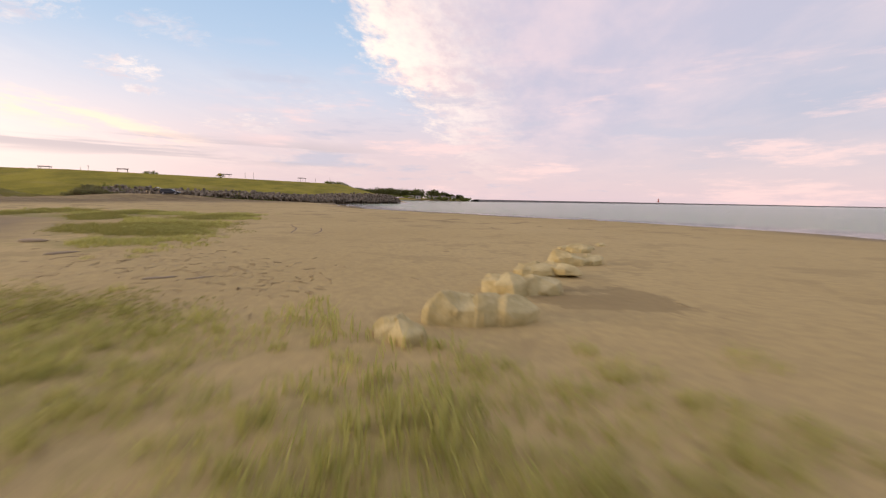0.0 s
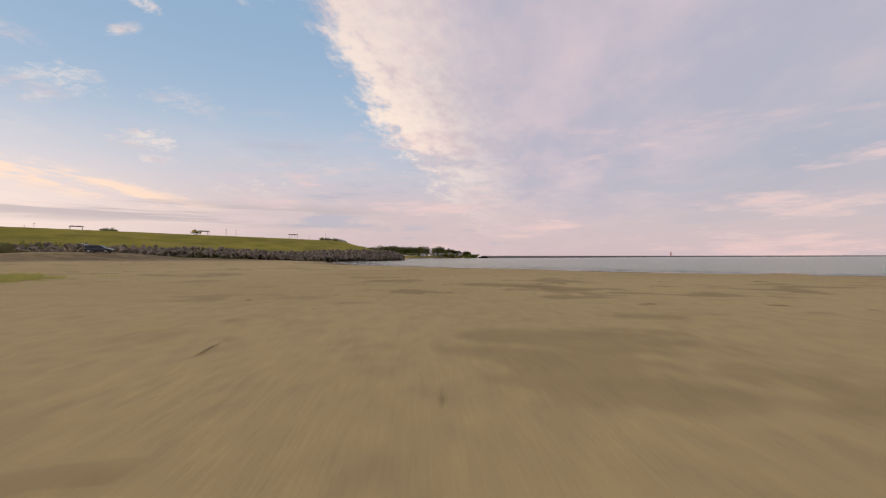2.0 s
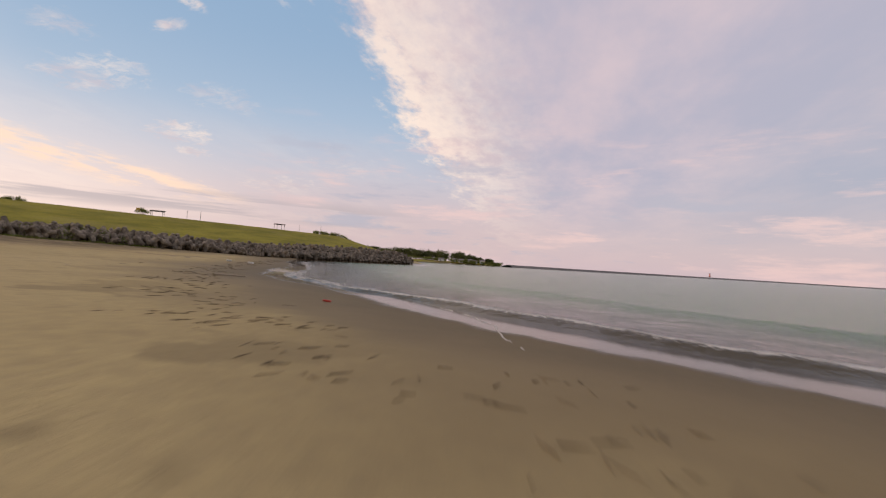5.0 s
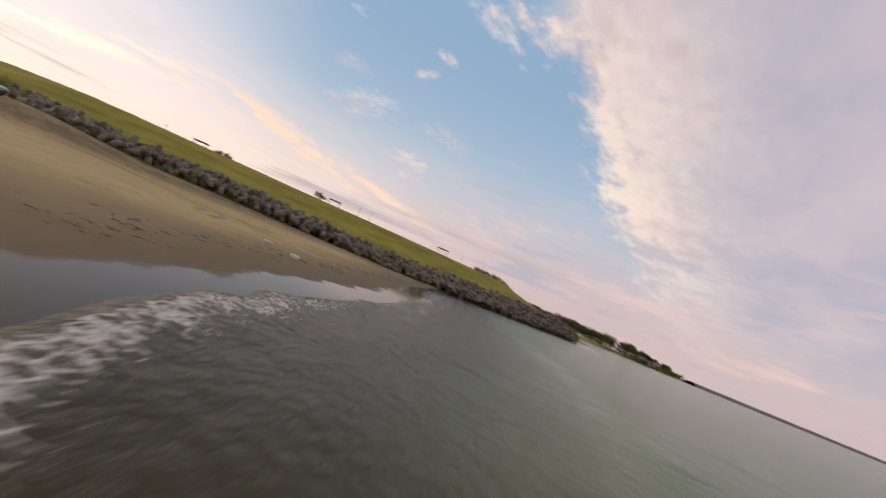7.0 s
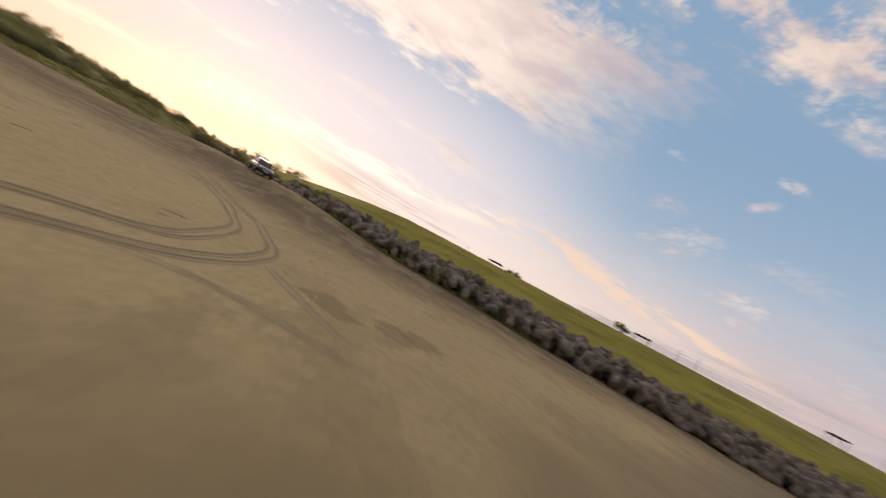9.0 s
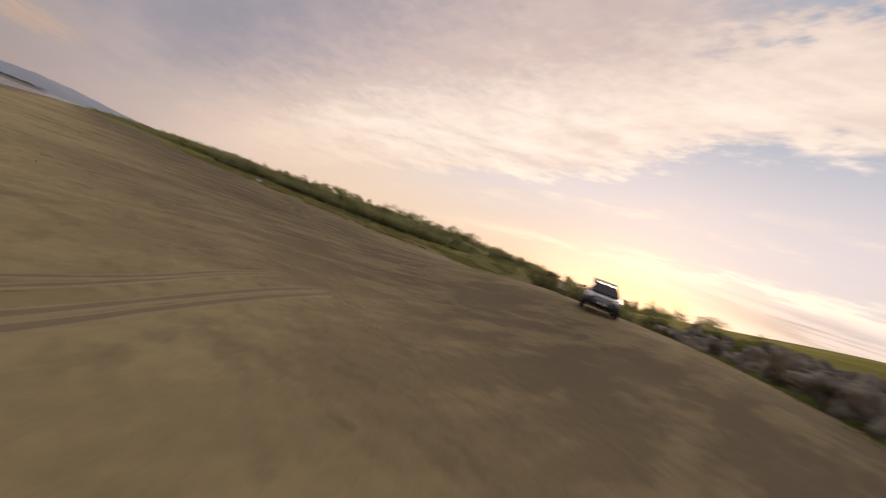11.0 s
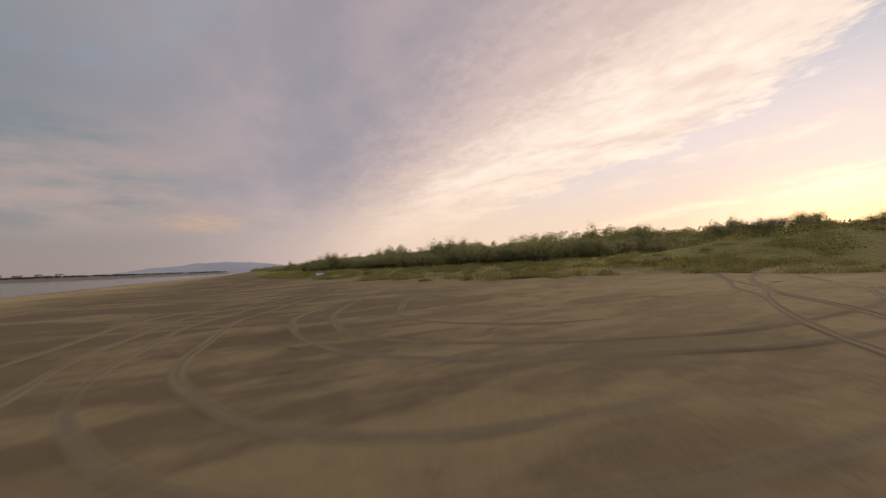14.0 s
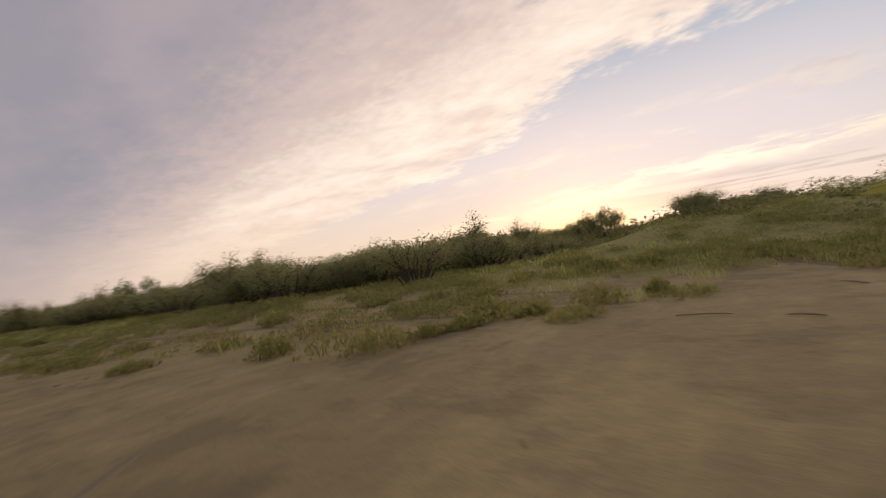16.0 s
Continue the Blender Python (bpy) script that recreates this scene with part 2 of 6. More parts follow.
def material(name, build):
    m = bpy.data.materials.new(name)
    m.use_nodes = True
    n = Nodes(m.node_tree)
    shader = m.node_tree.nodes["Principled BSDF"]
    build(n, shader)
    return m


def attribute(n, name):
    node = n.add("ShaderNodeAttribute")
    node.attribute_name = name
    return node.outputs["Fac"]


def place(n):
    return n.add("ShaderNodeNewGeometry").outputs["Position"]


def plain(name, color, rough=0.6, metal=0.0, grain=0.12, scale=6.0, bump=0.0, coat=0.0):
    """Colour with mottling at two scales, and a little relief."""
    def build(n, s):
        at = n.add("ShaderNodeTexCoord").outputs["Object"]
        a, b = n.noise(at, scale, 5.0), n.noise(at, scale * 9, 3.0)
        v = n.math("ADD", n.math("MULTIPLY", n.math("SUBTRACT", a, 0.5), 2.2 * grain), n.math("MULTIPLY", n.math("SUBTRACT", b, 0.5), 1.4 * grain))
        dark, light = [c * (1 - 2 * grain) for c in color], [min(1.0, c * (1 + 2 * grain)) for c in color]
        n.put(s.inputs["Base Color"], n.mix(n.math("ADD", v, 0.5, clamp=True), dark, light))
        n.put(s.inputs["Roughness"], n.math("ADD", n.math("MULTIPLY", v, 0.4), rough, clamp=True))
        n.put(s.inputs["Metallic"], metal)
        n.put(s.inputs["Coat Weight"], coat)
        if bump:
            n.put(s.inputs["Normal"], n.bump(n.math("ADD", a, n.math("MULTIPLY", b, 0.4)), 0.6, bump))
    return material(name, build)


# damp stains by the wheel tracks: place and half widths
STAINS = [(-74.1, 83.6, 0.62, 0.55), (-74.8, 82.6, 0.55, 0.30), (-71.4, 83.2, 0.24, 0.14), (-72.1, 83.55, 0.14, 0.10), (-70.4, 81.3, 0.6, 0.22), (-71.6, 80.9, 0.5, 0.2), (-71.4, 82.35, 0.3, 0.12),
          (-71.8, 83.9, 0.16, 0.10), (-74.0, 69.5, 2.4, 2.2), (-78.5, 68.6, 1.8, 1.4)]


def build_sand(n, s):
    at = place(n)
    x, y, z = n.split(at)
    off, cover, slope_green = attribute(n, "inland"), attribute(n, "cover"), attribute(n, "turf")
    big, mid, fine = n.noise(at, 0.045, 4.0), n.noise(at, 0.33, 5.0, 0.62), n.noise(at, 5.0, 5.0, 0.65)
    grain = n.noise(at, 60.0, 2.0)
    streaks = n.noise(n.scaled(at, (0.28, 0.8, 1.0)), 1.0, 6.0, 0.66)
    dry = n.mix(n.step(big, 0.35, 0.65), (0.50, 0.385, 0.176), (0.57, 0.443, 0.21))
    dry = n.mix(n.step(fine, 0.32, 0.68), n.mix(0.26, dry, (0.22, 0.165, 0.105)), dry)
    damp_patch = n.math("MULTIPLY", n.step(n.math("ADD", mid, n.math("MULTIPLY", n.math("SUBTRACT", streaks, 0.5), 0.6)), 0.565, 0.615), n.step(n.math("ADD", big, n.step(x, -55.0, -75.0, 0.0, 0.12)), 0.36, 0.52))
    dry = n.mix(n.math("MULTIPLY", damp_patch, n.math("MULTIPLY", n.step(y, 22.0, 40.0, 0.2, 0.48), n.step(y, 76.0, 66.0, 0.45, 1.0))), dry, (0.19, 0.145, 0.075))
    wavy = n.math("ADD", x, n.math("MULTIPLY", n.math("SUBTRACT", big, 0.5), 18.0))
    dry = n.mix(n.math("MULTIPLY", n.math("MULTIPLY", n.step(wavy, -58.0, -73.0), n.step(wavy, -87.0, -78.0, 0.6, 1.0)), n.step(n.math("ADD", n.math("MULTIPLY", streaks, 0.6), n.math("MULTIPLY", mid, 0.4)), 0.43, 0.54, 0.62, 1.0)), dry, (0.186, 0.136, 0.074))
    # damp stains with ragged edges
    ragged = n.math("ADD", n.math("MULTIPLY", n.math("SUBTRACT", n.noise(at, 0.9, 6.0, 0.7), 0.5), 5.5), n.math("MULTIPLY", n.math("SUBTRACT", streaks, 0.5), 2.4))
    for cx, cy, rx, ry in ((-8.0, 36.6, 0.9, 0.7), (-10.3, 41.0, 1.1, 0.8), (-6.2, 38.9, 1.5, 0.6), (-4.2, 38.2, 1.6, 0.5), (-12.0, 43.4, 1.1, 0.7), (4.9, 10.6, 1.6, 1.3), (-51.8, 98.8, 0.9, 0.8), (-52.4, 100.4, 0.75, 0.7), (-53.0, 101.3, 0.8, 0.7)):
        far = n.math("ADD", n.math("POWER", n.math("DIVIDE", n.math("SUBTRACT", x, cx), rx), 2.0), n.math("POWER", n.math("DIVIDE", n.math("SUBTRACT", y, cy), ry), 2.0))
        dry = n.mix(n.math("MULTIPLY", n.step(n.math("ADD", far, ragged), 1.1, 0.6), 0.5), dry, (0.215, 0.16, 0.08))
    for cx, cy, rx, ry in STAINS:
        far = n.math("ADD", n.math("POWER", n.math("DIVIDE", n.math("SUBTRACT", x, cx), rx), 2.0), n.math("POWER", n.math("DIVIDE", n.math("SUBTRACT", y, cy), ry), 2.0))
        dry = n.mix(n.math("MULTIPLY", n.step(n.math("ADD", far, n.math("MULTIPLY", ragged, 0.9)), 1.3, 0.1), 0.55), dry, (0.125, 0.088, 0.044))
    churn = n.noise(n.scaled(at, (1.0, 0.7, 1.0)), 1.5, 5.0, 0.7)
    dry = n.mix(n.math("MULTIPLY", n.step(churn, 0.5, 0.66), n.step(x, -54.0, -68.0, 0.14, 0.5)), dry, (0.19, 0.14, 0.08))
    dry = n.mix(n.math("MULTIPLY", n.step(grain, 0.5, 0.75), 0.3), dry, (0.16, 0.12, 0.08))
    # damp and wet sand down to the water
    edge = n.math("ADD", z, n.math("MULTIPLY", n.math("SUBTRACT", n.noise(at, 0.25, 3.0), 0.5), 0.16))
    damp = n.step(edge, 0.52, 0.33)
    scallop = n.math("ADD", n.math("MULTIPLY", n.math("SUBTRACT", n.noise(at, 0.45, 3.0), 0.5), 1.7), n.math("MULTIPLY", n.math("SUBTRACT", n.noise(at, 2.2, 3.0), 0.5), 0.35))
    reach = n.math("ADD", attribute(n, "wetline"), scallop)
    wet = n.math("MAXIMUM", n.step(edge, 0.07, 0.05), n.math("MULTIPLY", n.step(reach, 0.28, -0.30), n.step(edge, 0.5, 0.42)))
    moist = n.math("MULTIPLY", n.step(reach, 4.5, 0.2), n.step(edge, 0.55, 0.40))
    col = n.mix(damp, dry, n.mix(n.step(mid, 0.3, 0.7), (0.245, 0.182, 0.088), (0.285, 0.212, 0.104)))
    col = n.mix(n.math("MULTIPLY", moist, 0.58), col, n.mix(n.step(fine, 0.3, 0.7), (0.105, 0.077, 0.041), (0.13, 0.097, 0.052)))
    col = n.mix(wet, col, n.mix(n.step(mid, 0.3, 0.7), (0.060, 0.041, 0.021), (0.084, 0.058, 0.030)))
    # low plants and turf
    patch = n.math("MULTIPLY", cover, n.step(n.math("ADD", n.noise(at, 0.7, 6.0, 0.7), n.math("MULTIPLY", n.math("SUBTRACT", cover, 0.5), 0.42)), 0.44, 0.56))
    leaf = n.mix(n.step(fine, 0.3, 0.7), (0.20, 0.19, 0.06), (0.33, 0.29, 0.105))
    col = n.mix(n.math("MULTIPLY", patch, 0.85), col, leaf)
    turf_noise = n.noise(n.scaled(at, (0.5, 0.25, 0.5)), 0.35, 6.0, 0.65)
    turf = n.mix(n.step(turf_noise, 0.32, 0.68), (0.21, 0.188, 0.021), (0.37, 0.312, 0.04))
    turf = n.mix(n.math("MULTIPLY", n.step(n.noise(at, 1.6, 5.0, 0.7), 0.45, 0.7), 0.5), turf, (0.135, 0.138, 0.028))
    turf = n.mix(n.math("MULTIPLY", n.step(n.noise(n.scaled(at, (1, 1, 5)), 0.11, 4.0), 0.5, 0.7), 0.35), turf, (0.36, 0.285, 0.09))
    col = n.mix(n.step(n.math("ADD", slope_green, n.math("MULTIPLY", n.math("SUBTRACT", mid, 0.5), 0.3)), 0.4, 0.6), col, turf)
    n.put(s.inputs["Base Color"], col)
    n.put(s.inputs["Roughness"], n.math("SUBTRACT", n.math("SUBTRACT", 0.95, n.math("MULTIPLY", damp, 0.25)), n.math("MULTIPLY", wet, 0.60)))
    n.put(s.inputs["Specular IOR Level"], n.math("SUBTRACT", 0.15, n.math("MULTIPLY", wet, 0.03)))
    soft = n.math("SUBTRACT", n.math("SUBTRACT", 1.0, n.math("MULTIPLY", damp, 0.85)), n.math("MULTIPLY", wet, 0.135))
    h = n.math("ADD", n.math("MULTIPLY", mid, 0.4), n.math("ADD", n.math("MULTIPLY", fine, 0.28), n.math("MULTIPLY", grain, 0.05)))
    n.put(s.inputs["Normal"], n.bump(n.math("MULTIPLY", h, soft), 0.55, 0.16))


def build_water(n, s):
    at = place(n)
    off, lift, behind = attribute(n, "offshore"), attribute(n, "crest"), attribute(n, "behind")
    a = n.noise(n.scaled(at, (0.55, 0.55, 1)), 1.0, 5.0, 0.6, 0.4)
    b = n.noise(at, 3.2, 4.0, 0.6)
    deep = n.step(behind, 1.5, 11.0)
    silt = n.noise(n.scaled(at, (0.4, 0.4, 1)), 0.8, 4.0, 0.6)
    body = n.mix(deep, n.mix(silt, (0.052, 0.043, 0.020), (0.082, 0.067, 0.031)), n.mix(silt, (0.115, 0.185, 0.092), (0.155, 0.235, 0.120)))
    # lace of foam: torn cells at two sizes over a broken front
    lace = n.noise(at, 2.6, 7.0, 0.72, 0.9)
    froth = n.noise(at, 11.0, 5.0, 0.7, 0.5)
    cell = n.add("ShaderNodeTexVoronoi")
    cell.feature = "DISTANCE_TO_EDGE"
    n.put(cell.inputs["Vector"], n.scaled(at, (1.0, 1.0, 1.0)))
    cell.inputs["Scale"].default_value = 3.4
    web = n.step(cell.outputs["Distance"], 0.16, 0.0)
    torn = n.math("ADD", n.math("MULTIPLY", n.math("SUBTRACT", lace, 0.5), 1.7), n.math("ADD", n.math("MULTIPLY", n.math("SUBTRACT", froth, 0.5), 0.9), n.math("MULTIPLY", n.math("SUBTRACT", web, 0.4), 0.35)))
    foam = n.math("MULTIPLY", n.step(n.math("ADD", lift, torn), 0.50, 0.95), n.step(lift, 0.06, 0.26))
    white = n.mix(n.step(froth, 0.35, 0.65), (0.48, 0.44, 0.37), (0.84, 0.81, 0.75))
    n.put(s.inputs["Base Color"], n.mix(foam, body, white))
    n.put(s.inputs["Roughness"], n.math("ADD", n.math("MULTIPLY", foam, 0.6), n.step(behind, 2.0, 14.0, 0.08, 0.17)))
    s.inputs["IOR"].default_value = 1.33
    n.put(s.inputs["Specular IOR Level"], n.step(behind, 2.0, 14.0, 0.16, 0.36))
    h = n.math("ADD", n.math("ADD", n.math("MULTIPLY", a, 0.8), n.math("MULTIPLY", b, 0.34)), n.math("MULTIPLY", foam, n.math("MULTIPLY", froth, 0.5)))
    n.put(s.inputs["Normal"], n.bump(h, n.math("ADD", n.math("MULTIPLY", deep, 0.45), 0.35), 0.45))


def build_leaves(dark, light):
    def build(n, s):
        geo = n.add("ShaderNodeNewGeometry")
        info = n.add("ShaderNodeObjectInfo").outputs["Random"]
        v = n.math("ADD", n.math("MULTIPLY", geo.outputs["Random Per Island"], 0.7), n.math("MULTIPLY", info, 0.3))
        color = n.mix(v, dark, light)
        n.put(s.inputs["Base Color"], color)
        s.inputs["Roughness"].default_value = 0.6
        thin = n.add("ShaderNodeBsdfTranslucent")
        n.put(thin.inputs["Color"], n.mix(0.5, color, light))
        both = n.add("ShaderNodeMixShader")
        both.inputs[0].default_value = 0.54
        n.tree.links.new(s.outputs[0], both.inputs[1])
        n.tree.links.new(thin.outputs[0], both.inputs[2])
        out = [k for k in n.tree.nodes if k.bl_idname == "ShaderNodeOutputMaterial"][0]
        n.tree.links.new(both.outputs[0], out.inputs[0])
    return build


def build_concrete(n, s):
    at = n.add("ShaderNodeTexCoord").outputs["Object"]
    rnd = n.add("ShaderNodeObjectInfo").outputs["Random"]
    isl = n.add("ShaderNodeNewGeometry").outputs["Random Per Island"]
    a, b = n.noise(at, 1.4, 6.0, 0.65), n.noise(at, 16.0, 4.0, 0.7)
    col = n.mix(n.step(a, 0.32, 0.7), (0.115, 0.09, 0.064), (0.36, 0.292, 0.212))
    col = n.mix(n.math("MULTIPLY", n.step(b, 0.5, 0.75), 0.45), col, (0.07, 0.062, 0.052))
    tone = n.math("MULTIPLY_ADD", n.math("FRACT", n.math("ADD", rnd, n.math("MULTIPLY", isl, 7.3))), 0.5, 0.72)
    n.put(s.inputs["Base Color"], n.mix(1.0, col, n.vec(tone, tone, tone), "MULTIPLY"))
    s.inputs["Roughness"].default_value = 0.88
    n.put(s.inputs["Normal"], n.bump(n.math("ADD", a, n.math("MULTIPLY", b, 0.5)), 0.6, 0.05))


def build_boulder(n, s):
    at = n.add("ShaderNodeTexCoord").outputs["Object"]
    a, b = n.noise(at, 2.2, 6.0, 0.65), n.noise(at, 18.0, 5.0, 0.7)
    col = n.mix(n.step(a, 0.3, 0.7), (0.45, 0.36, 0.155), (0.70, 0.60, 0.32))
    col = n.mix(n.math("MULTIPLY", n.step(b, 0.48, 0.75), 0.5), col, (0.23, 0.18, 0.10))
    n.put(s.inputs["Base Color"], col)
    s.inputs["Roughness"].default_value = 0.9
    n.put(s.inputs["Normal"], n.bump(n.math("ADD", a, n.math("MULTIPLY", b, 0.4)), 0.8, 0.08))


SAND = material("sand", build_sand)
WATER = material("sea_water", build_water)
CONCRETE = material("weathered_concrete", build_concrete)
BOULDER = material("yellow_stone", build_boulder)
LEAF = material("shrub_leaves", build_leaves((0.155, 0.165, 0.07), (0.43, 0.41, 0.175)))
LEAF_MAT = material("mat_leaves", build_leaves((0.19, 0.20, 0.05), (0.42, 0.39, 0.12)))
LEAF_FAR = material("far_leaves", build_leaves((0.06, 0.08, 0.028), (0.18, 0.185, 0.055)))
LEAF_BRIGHT = material("bright_leaves", build_leaves((0.085, 0.115, 0.022), (0.24, 0.26, 0.055)))
LEAF_OLIVE = material("olive_leaves", build_leaves((0.11, 0.12, 0.046), (0.27, 0.26, 0.105)))
GRASS = material("dune_grass", build_leaves((0.30, 0.32, 0.07), (0.60, 0.57, 0.20)))
GRASS_DULL = material("mound_grass", build_leaves((0.20, 0.19, 0.06), (0.43, 0.385, 0.125)))
STRAW = material("straw", build_leaves((0.26, 0.20, 0.12), (0.55, 0.46, 0.32)))
BARK = plain("bark", (0.10, 0.075, 0.055), 0.9, grain=0.3, bump=0.02)
WRACK = plain("wrack", (0.19, 0.14, 0.082), 0.9, grain=0.35)
DRIFT = plain("driftwood", (0.42, 0.34, 0.25), 0.85, grain=0.25, bump=0.01)
PAINT = plain("dark_car_paint", (0.020, 0.024, 0.034), 0.25, 0.35, grain=0.06, coat=0.6)
GLASS = plain("car_glass", (0.02, 0.022, 0.025), 0.05, 0.0, grain=0.02)
RUBBER = plain("rubber", (0.022, 0.022, 0.022), 0.85, grain=0.2)
ALLOY = plain("alloy", (0.55, 0.55, 0.56), 0.3, 0.9, grain=0.06)
CHROME = plain("chrome", (0.75, 0.75, 0.76), 0.15, 1.0, grain=0.03)
LAMP_GLASS = plain("headlight_glass", (0.65, 0.66, 0.68), 0.1, 0.2, grain=0.05)
RED_PLASTIC = plain("red_plastic", (0.50, 0.055, 0.03), 0.45, grain=0.15)
WHITE_FOAM = plain("white_foam_plastic", (0.70, 0.68, 0.64), 0.8, grain=0.12, bump=0.01)
WHITE_PAINT = plain("white_paint", (0.74, 0.73, 0.70), 0.55, grain=0.08)
BLUE_PAINT = plain("blue_paint", (0.12, 0.25, 0.42), 0.5, grain=0.1)
RED_PAINT = plain("red_paint", (0.55, 0.09, 0.05), 0.5, grain=0.1)
YELLOW_PAINT = plain("yellow_paint", (0.65, 0.42, 0.05), 0.5, grain=0.1)
DARK_WOOD = plain("dark_wood", (0.13, 0.105, 0.09), 0.75, grain=0.25)
STEEL = plain("grey_steel", (0.30, 0.30, 0.30), 0.45, 0.7, grain=0.1)
CANVAS = plain("buff_canvas", (0.46, 0.37, 0.24), 0.9, grain=0.15)
ROOF_TILE = plain("roof_tile", (0.20, 0.17, 0.16), 0.7, grain=0.2)
STONE = plain("breakwater_stone", (0.20, 0.18, 0.165), 0.9, grain=0.3, scale=0.4, bump=0.2)
# far hills: the pale blue-grey base colour holds the haze of distance
HAZE_HILL = plain("hazed_forest", (0.50, 0.52, 0.54), 1.0, grain=0.10, scale=0.004)
TRACK_FAINT = plain("pressed_sand", (0.44, 0.335, 0.165), 0.95, grain=0.3, scale=2.2, bump=0.03)
# rut relief shades too faintly, so its shade is put into rim and floor colours
RUT_RIM = plain("turned_sand", (0.245, 0.184, 0.098), 0.95, grain=0.22, scale=2.2, bump=0.03)
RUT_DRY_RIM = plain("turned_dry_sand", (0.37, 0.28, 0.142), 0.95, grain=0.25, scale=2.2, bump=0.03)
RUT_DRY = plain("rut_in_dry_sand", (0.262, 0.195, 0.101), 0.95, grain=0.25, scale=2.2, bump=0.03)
RUT_FLOOR = plain("pressed_damp_sand", (0.205, 0.152, 0.081), 0.95, grain=0.25, scale=2.2, bump=0.03)

# ---------------------------------------------------------------- the lie of the land
# lines on the plan, in metres
SHORE = [(-260, -2600), (-140, -1300), (-70, -600), (-52, -250), (-48, -90), (-47, -25), (-47, 8), (-45, 18), (-38, 21), (-28, 12), (-17, -3), (-2, -12), (24, -14), (41, -3), (39, 20), (29, 46),
         (17, 57), (5, 63.5), (-4, 69), (-12, 73.8), (-16, 76.2), (-20, 80), (-25.5, 83.5), (-30.5, 87.5), (-34.3, 91.5), (-37.5, 96.5), (-43, 105), (-53, 118.5), (-64, 137),
         (-63, 152), (-59, 172), (-55, 194), (-66, 204), (-92, 240), (-120, 300), (-150, 400), (-110, 428), (-62, 440), (-62, 452), (-140, 500), (-900, 900), (-4700, 1500)]
DUNE = [(-150, -1500), (-60, -500), (-62, -180), (-74, -60), (-79, 0), (-83, 36), (-85.8, 52), (-88.6, 60), (-92, 63.2), (-94.5, 66), (-97, 71), (-101, 77), (-130, 74), (-300, 60)]
TOE = [(-99, 84), (-87, 93), (-79.5, 103), (-74, 114), (-72, 126), (-70, 140), (-67.5, 155), (-64, 172), (-60, 191)]
BACK = [(-150, -1500), (-60, -500), (-62, -180), (-74, -60), (-79, 0), (-84, 36), (-89, 56), (-93, 66), (-90, 77), (-85, 86), (-82, 95), (-77.5, 105), (-75, 114), (-73, 126), (-71, 140)]
PLATEAU = [(-185, 84), (-150, 92), (-134, 102), (-127, 122), (-120, 147), (-111, 172), (-105, 195), (-100, 216), (-98, 228), (-125, 240), (-160, 200), (-195, 150), (-190, 108)]


def along(points, p):
    """Distance of the points p from a polyline, and on which side they lie (positive: to the left of its way)."""
    best, sign = np.full(len(p), 1e9), np.ones(len(p))
    for a, b in zip(points[:-1], points[1:]):
        a, b = np.array(a, float), np.array(b, float)
        ab, ap = b - a, p - a
        u = np.clip((ap @ ab) / (ab @ ab), 0, 1)
        near = a + u[:, None] * ab
        d = np.hypot(*(p - near).T)
        s = np.sign(ab[0] * ap[:, 1] - ab[1] * ap[:, 0])
        take = d < best - 1e-9
        best, sign = np.where(take, d, best), np.where(take, s, sign)
    return best * sign


def inside(poly, p):
    hit = np.zeros(len(p), bool)
    for (x0, y0), (x1, y1) in zip(poly, poly[1:] + poly[:1]):
        cross = (y0 > p[:, 1]) != (y1 > p[:, 1])
        with np.errstate(divide="ignore", invalid="ignore"):
            hit ^= cross & (p[:, 0] < (x1 - x0) * (p[:, 1] - y0) / (y1 - y0) + x0)
    return hit


def lumps(p, size, seed=0):
    """Smooth noise from -1 to 1 over the plan."""
    q = p / size
    i, f = np.floor(q).astype(int), q - np.floor(q)
    f = f * f * (3 - 2 * f)

    def cell(di, dj):
        v = np.sin((i[:, 0] + di) * 127.1 + (i[:, 1] + dj) * 311.7 + seed * 74.7) * 43758.5453
        return (v - np.floor(v)) * 2 - 1
    return (cell(0, 0) * (1 - f[:, 0]) + cell(1, 0) * f[:, 0]) * (1 - f[:, 1]) + (cell(0, 1) * (1 - f[:, 0]) + cell(1, 1) * f[:, 0]) * f[:, 1]


def ramp(x, xs, ys):
    return np.interp(x, xs, ys)


def soft(x, low, high):
    u = np.clip((x - low) / (high - low), 0, 1)
    return u * u * (3 - 2 * u)


LAND = SHORE + [(-4700, -2600)]


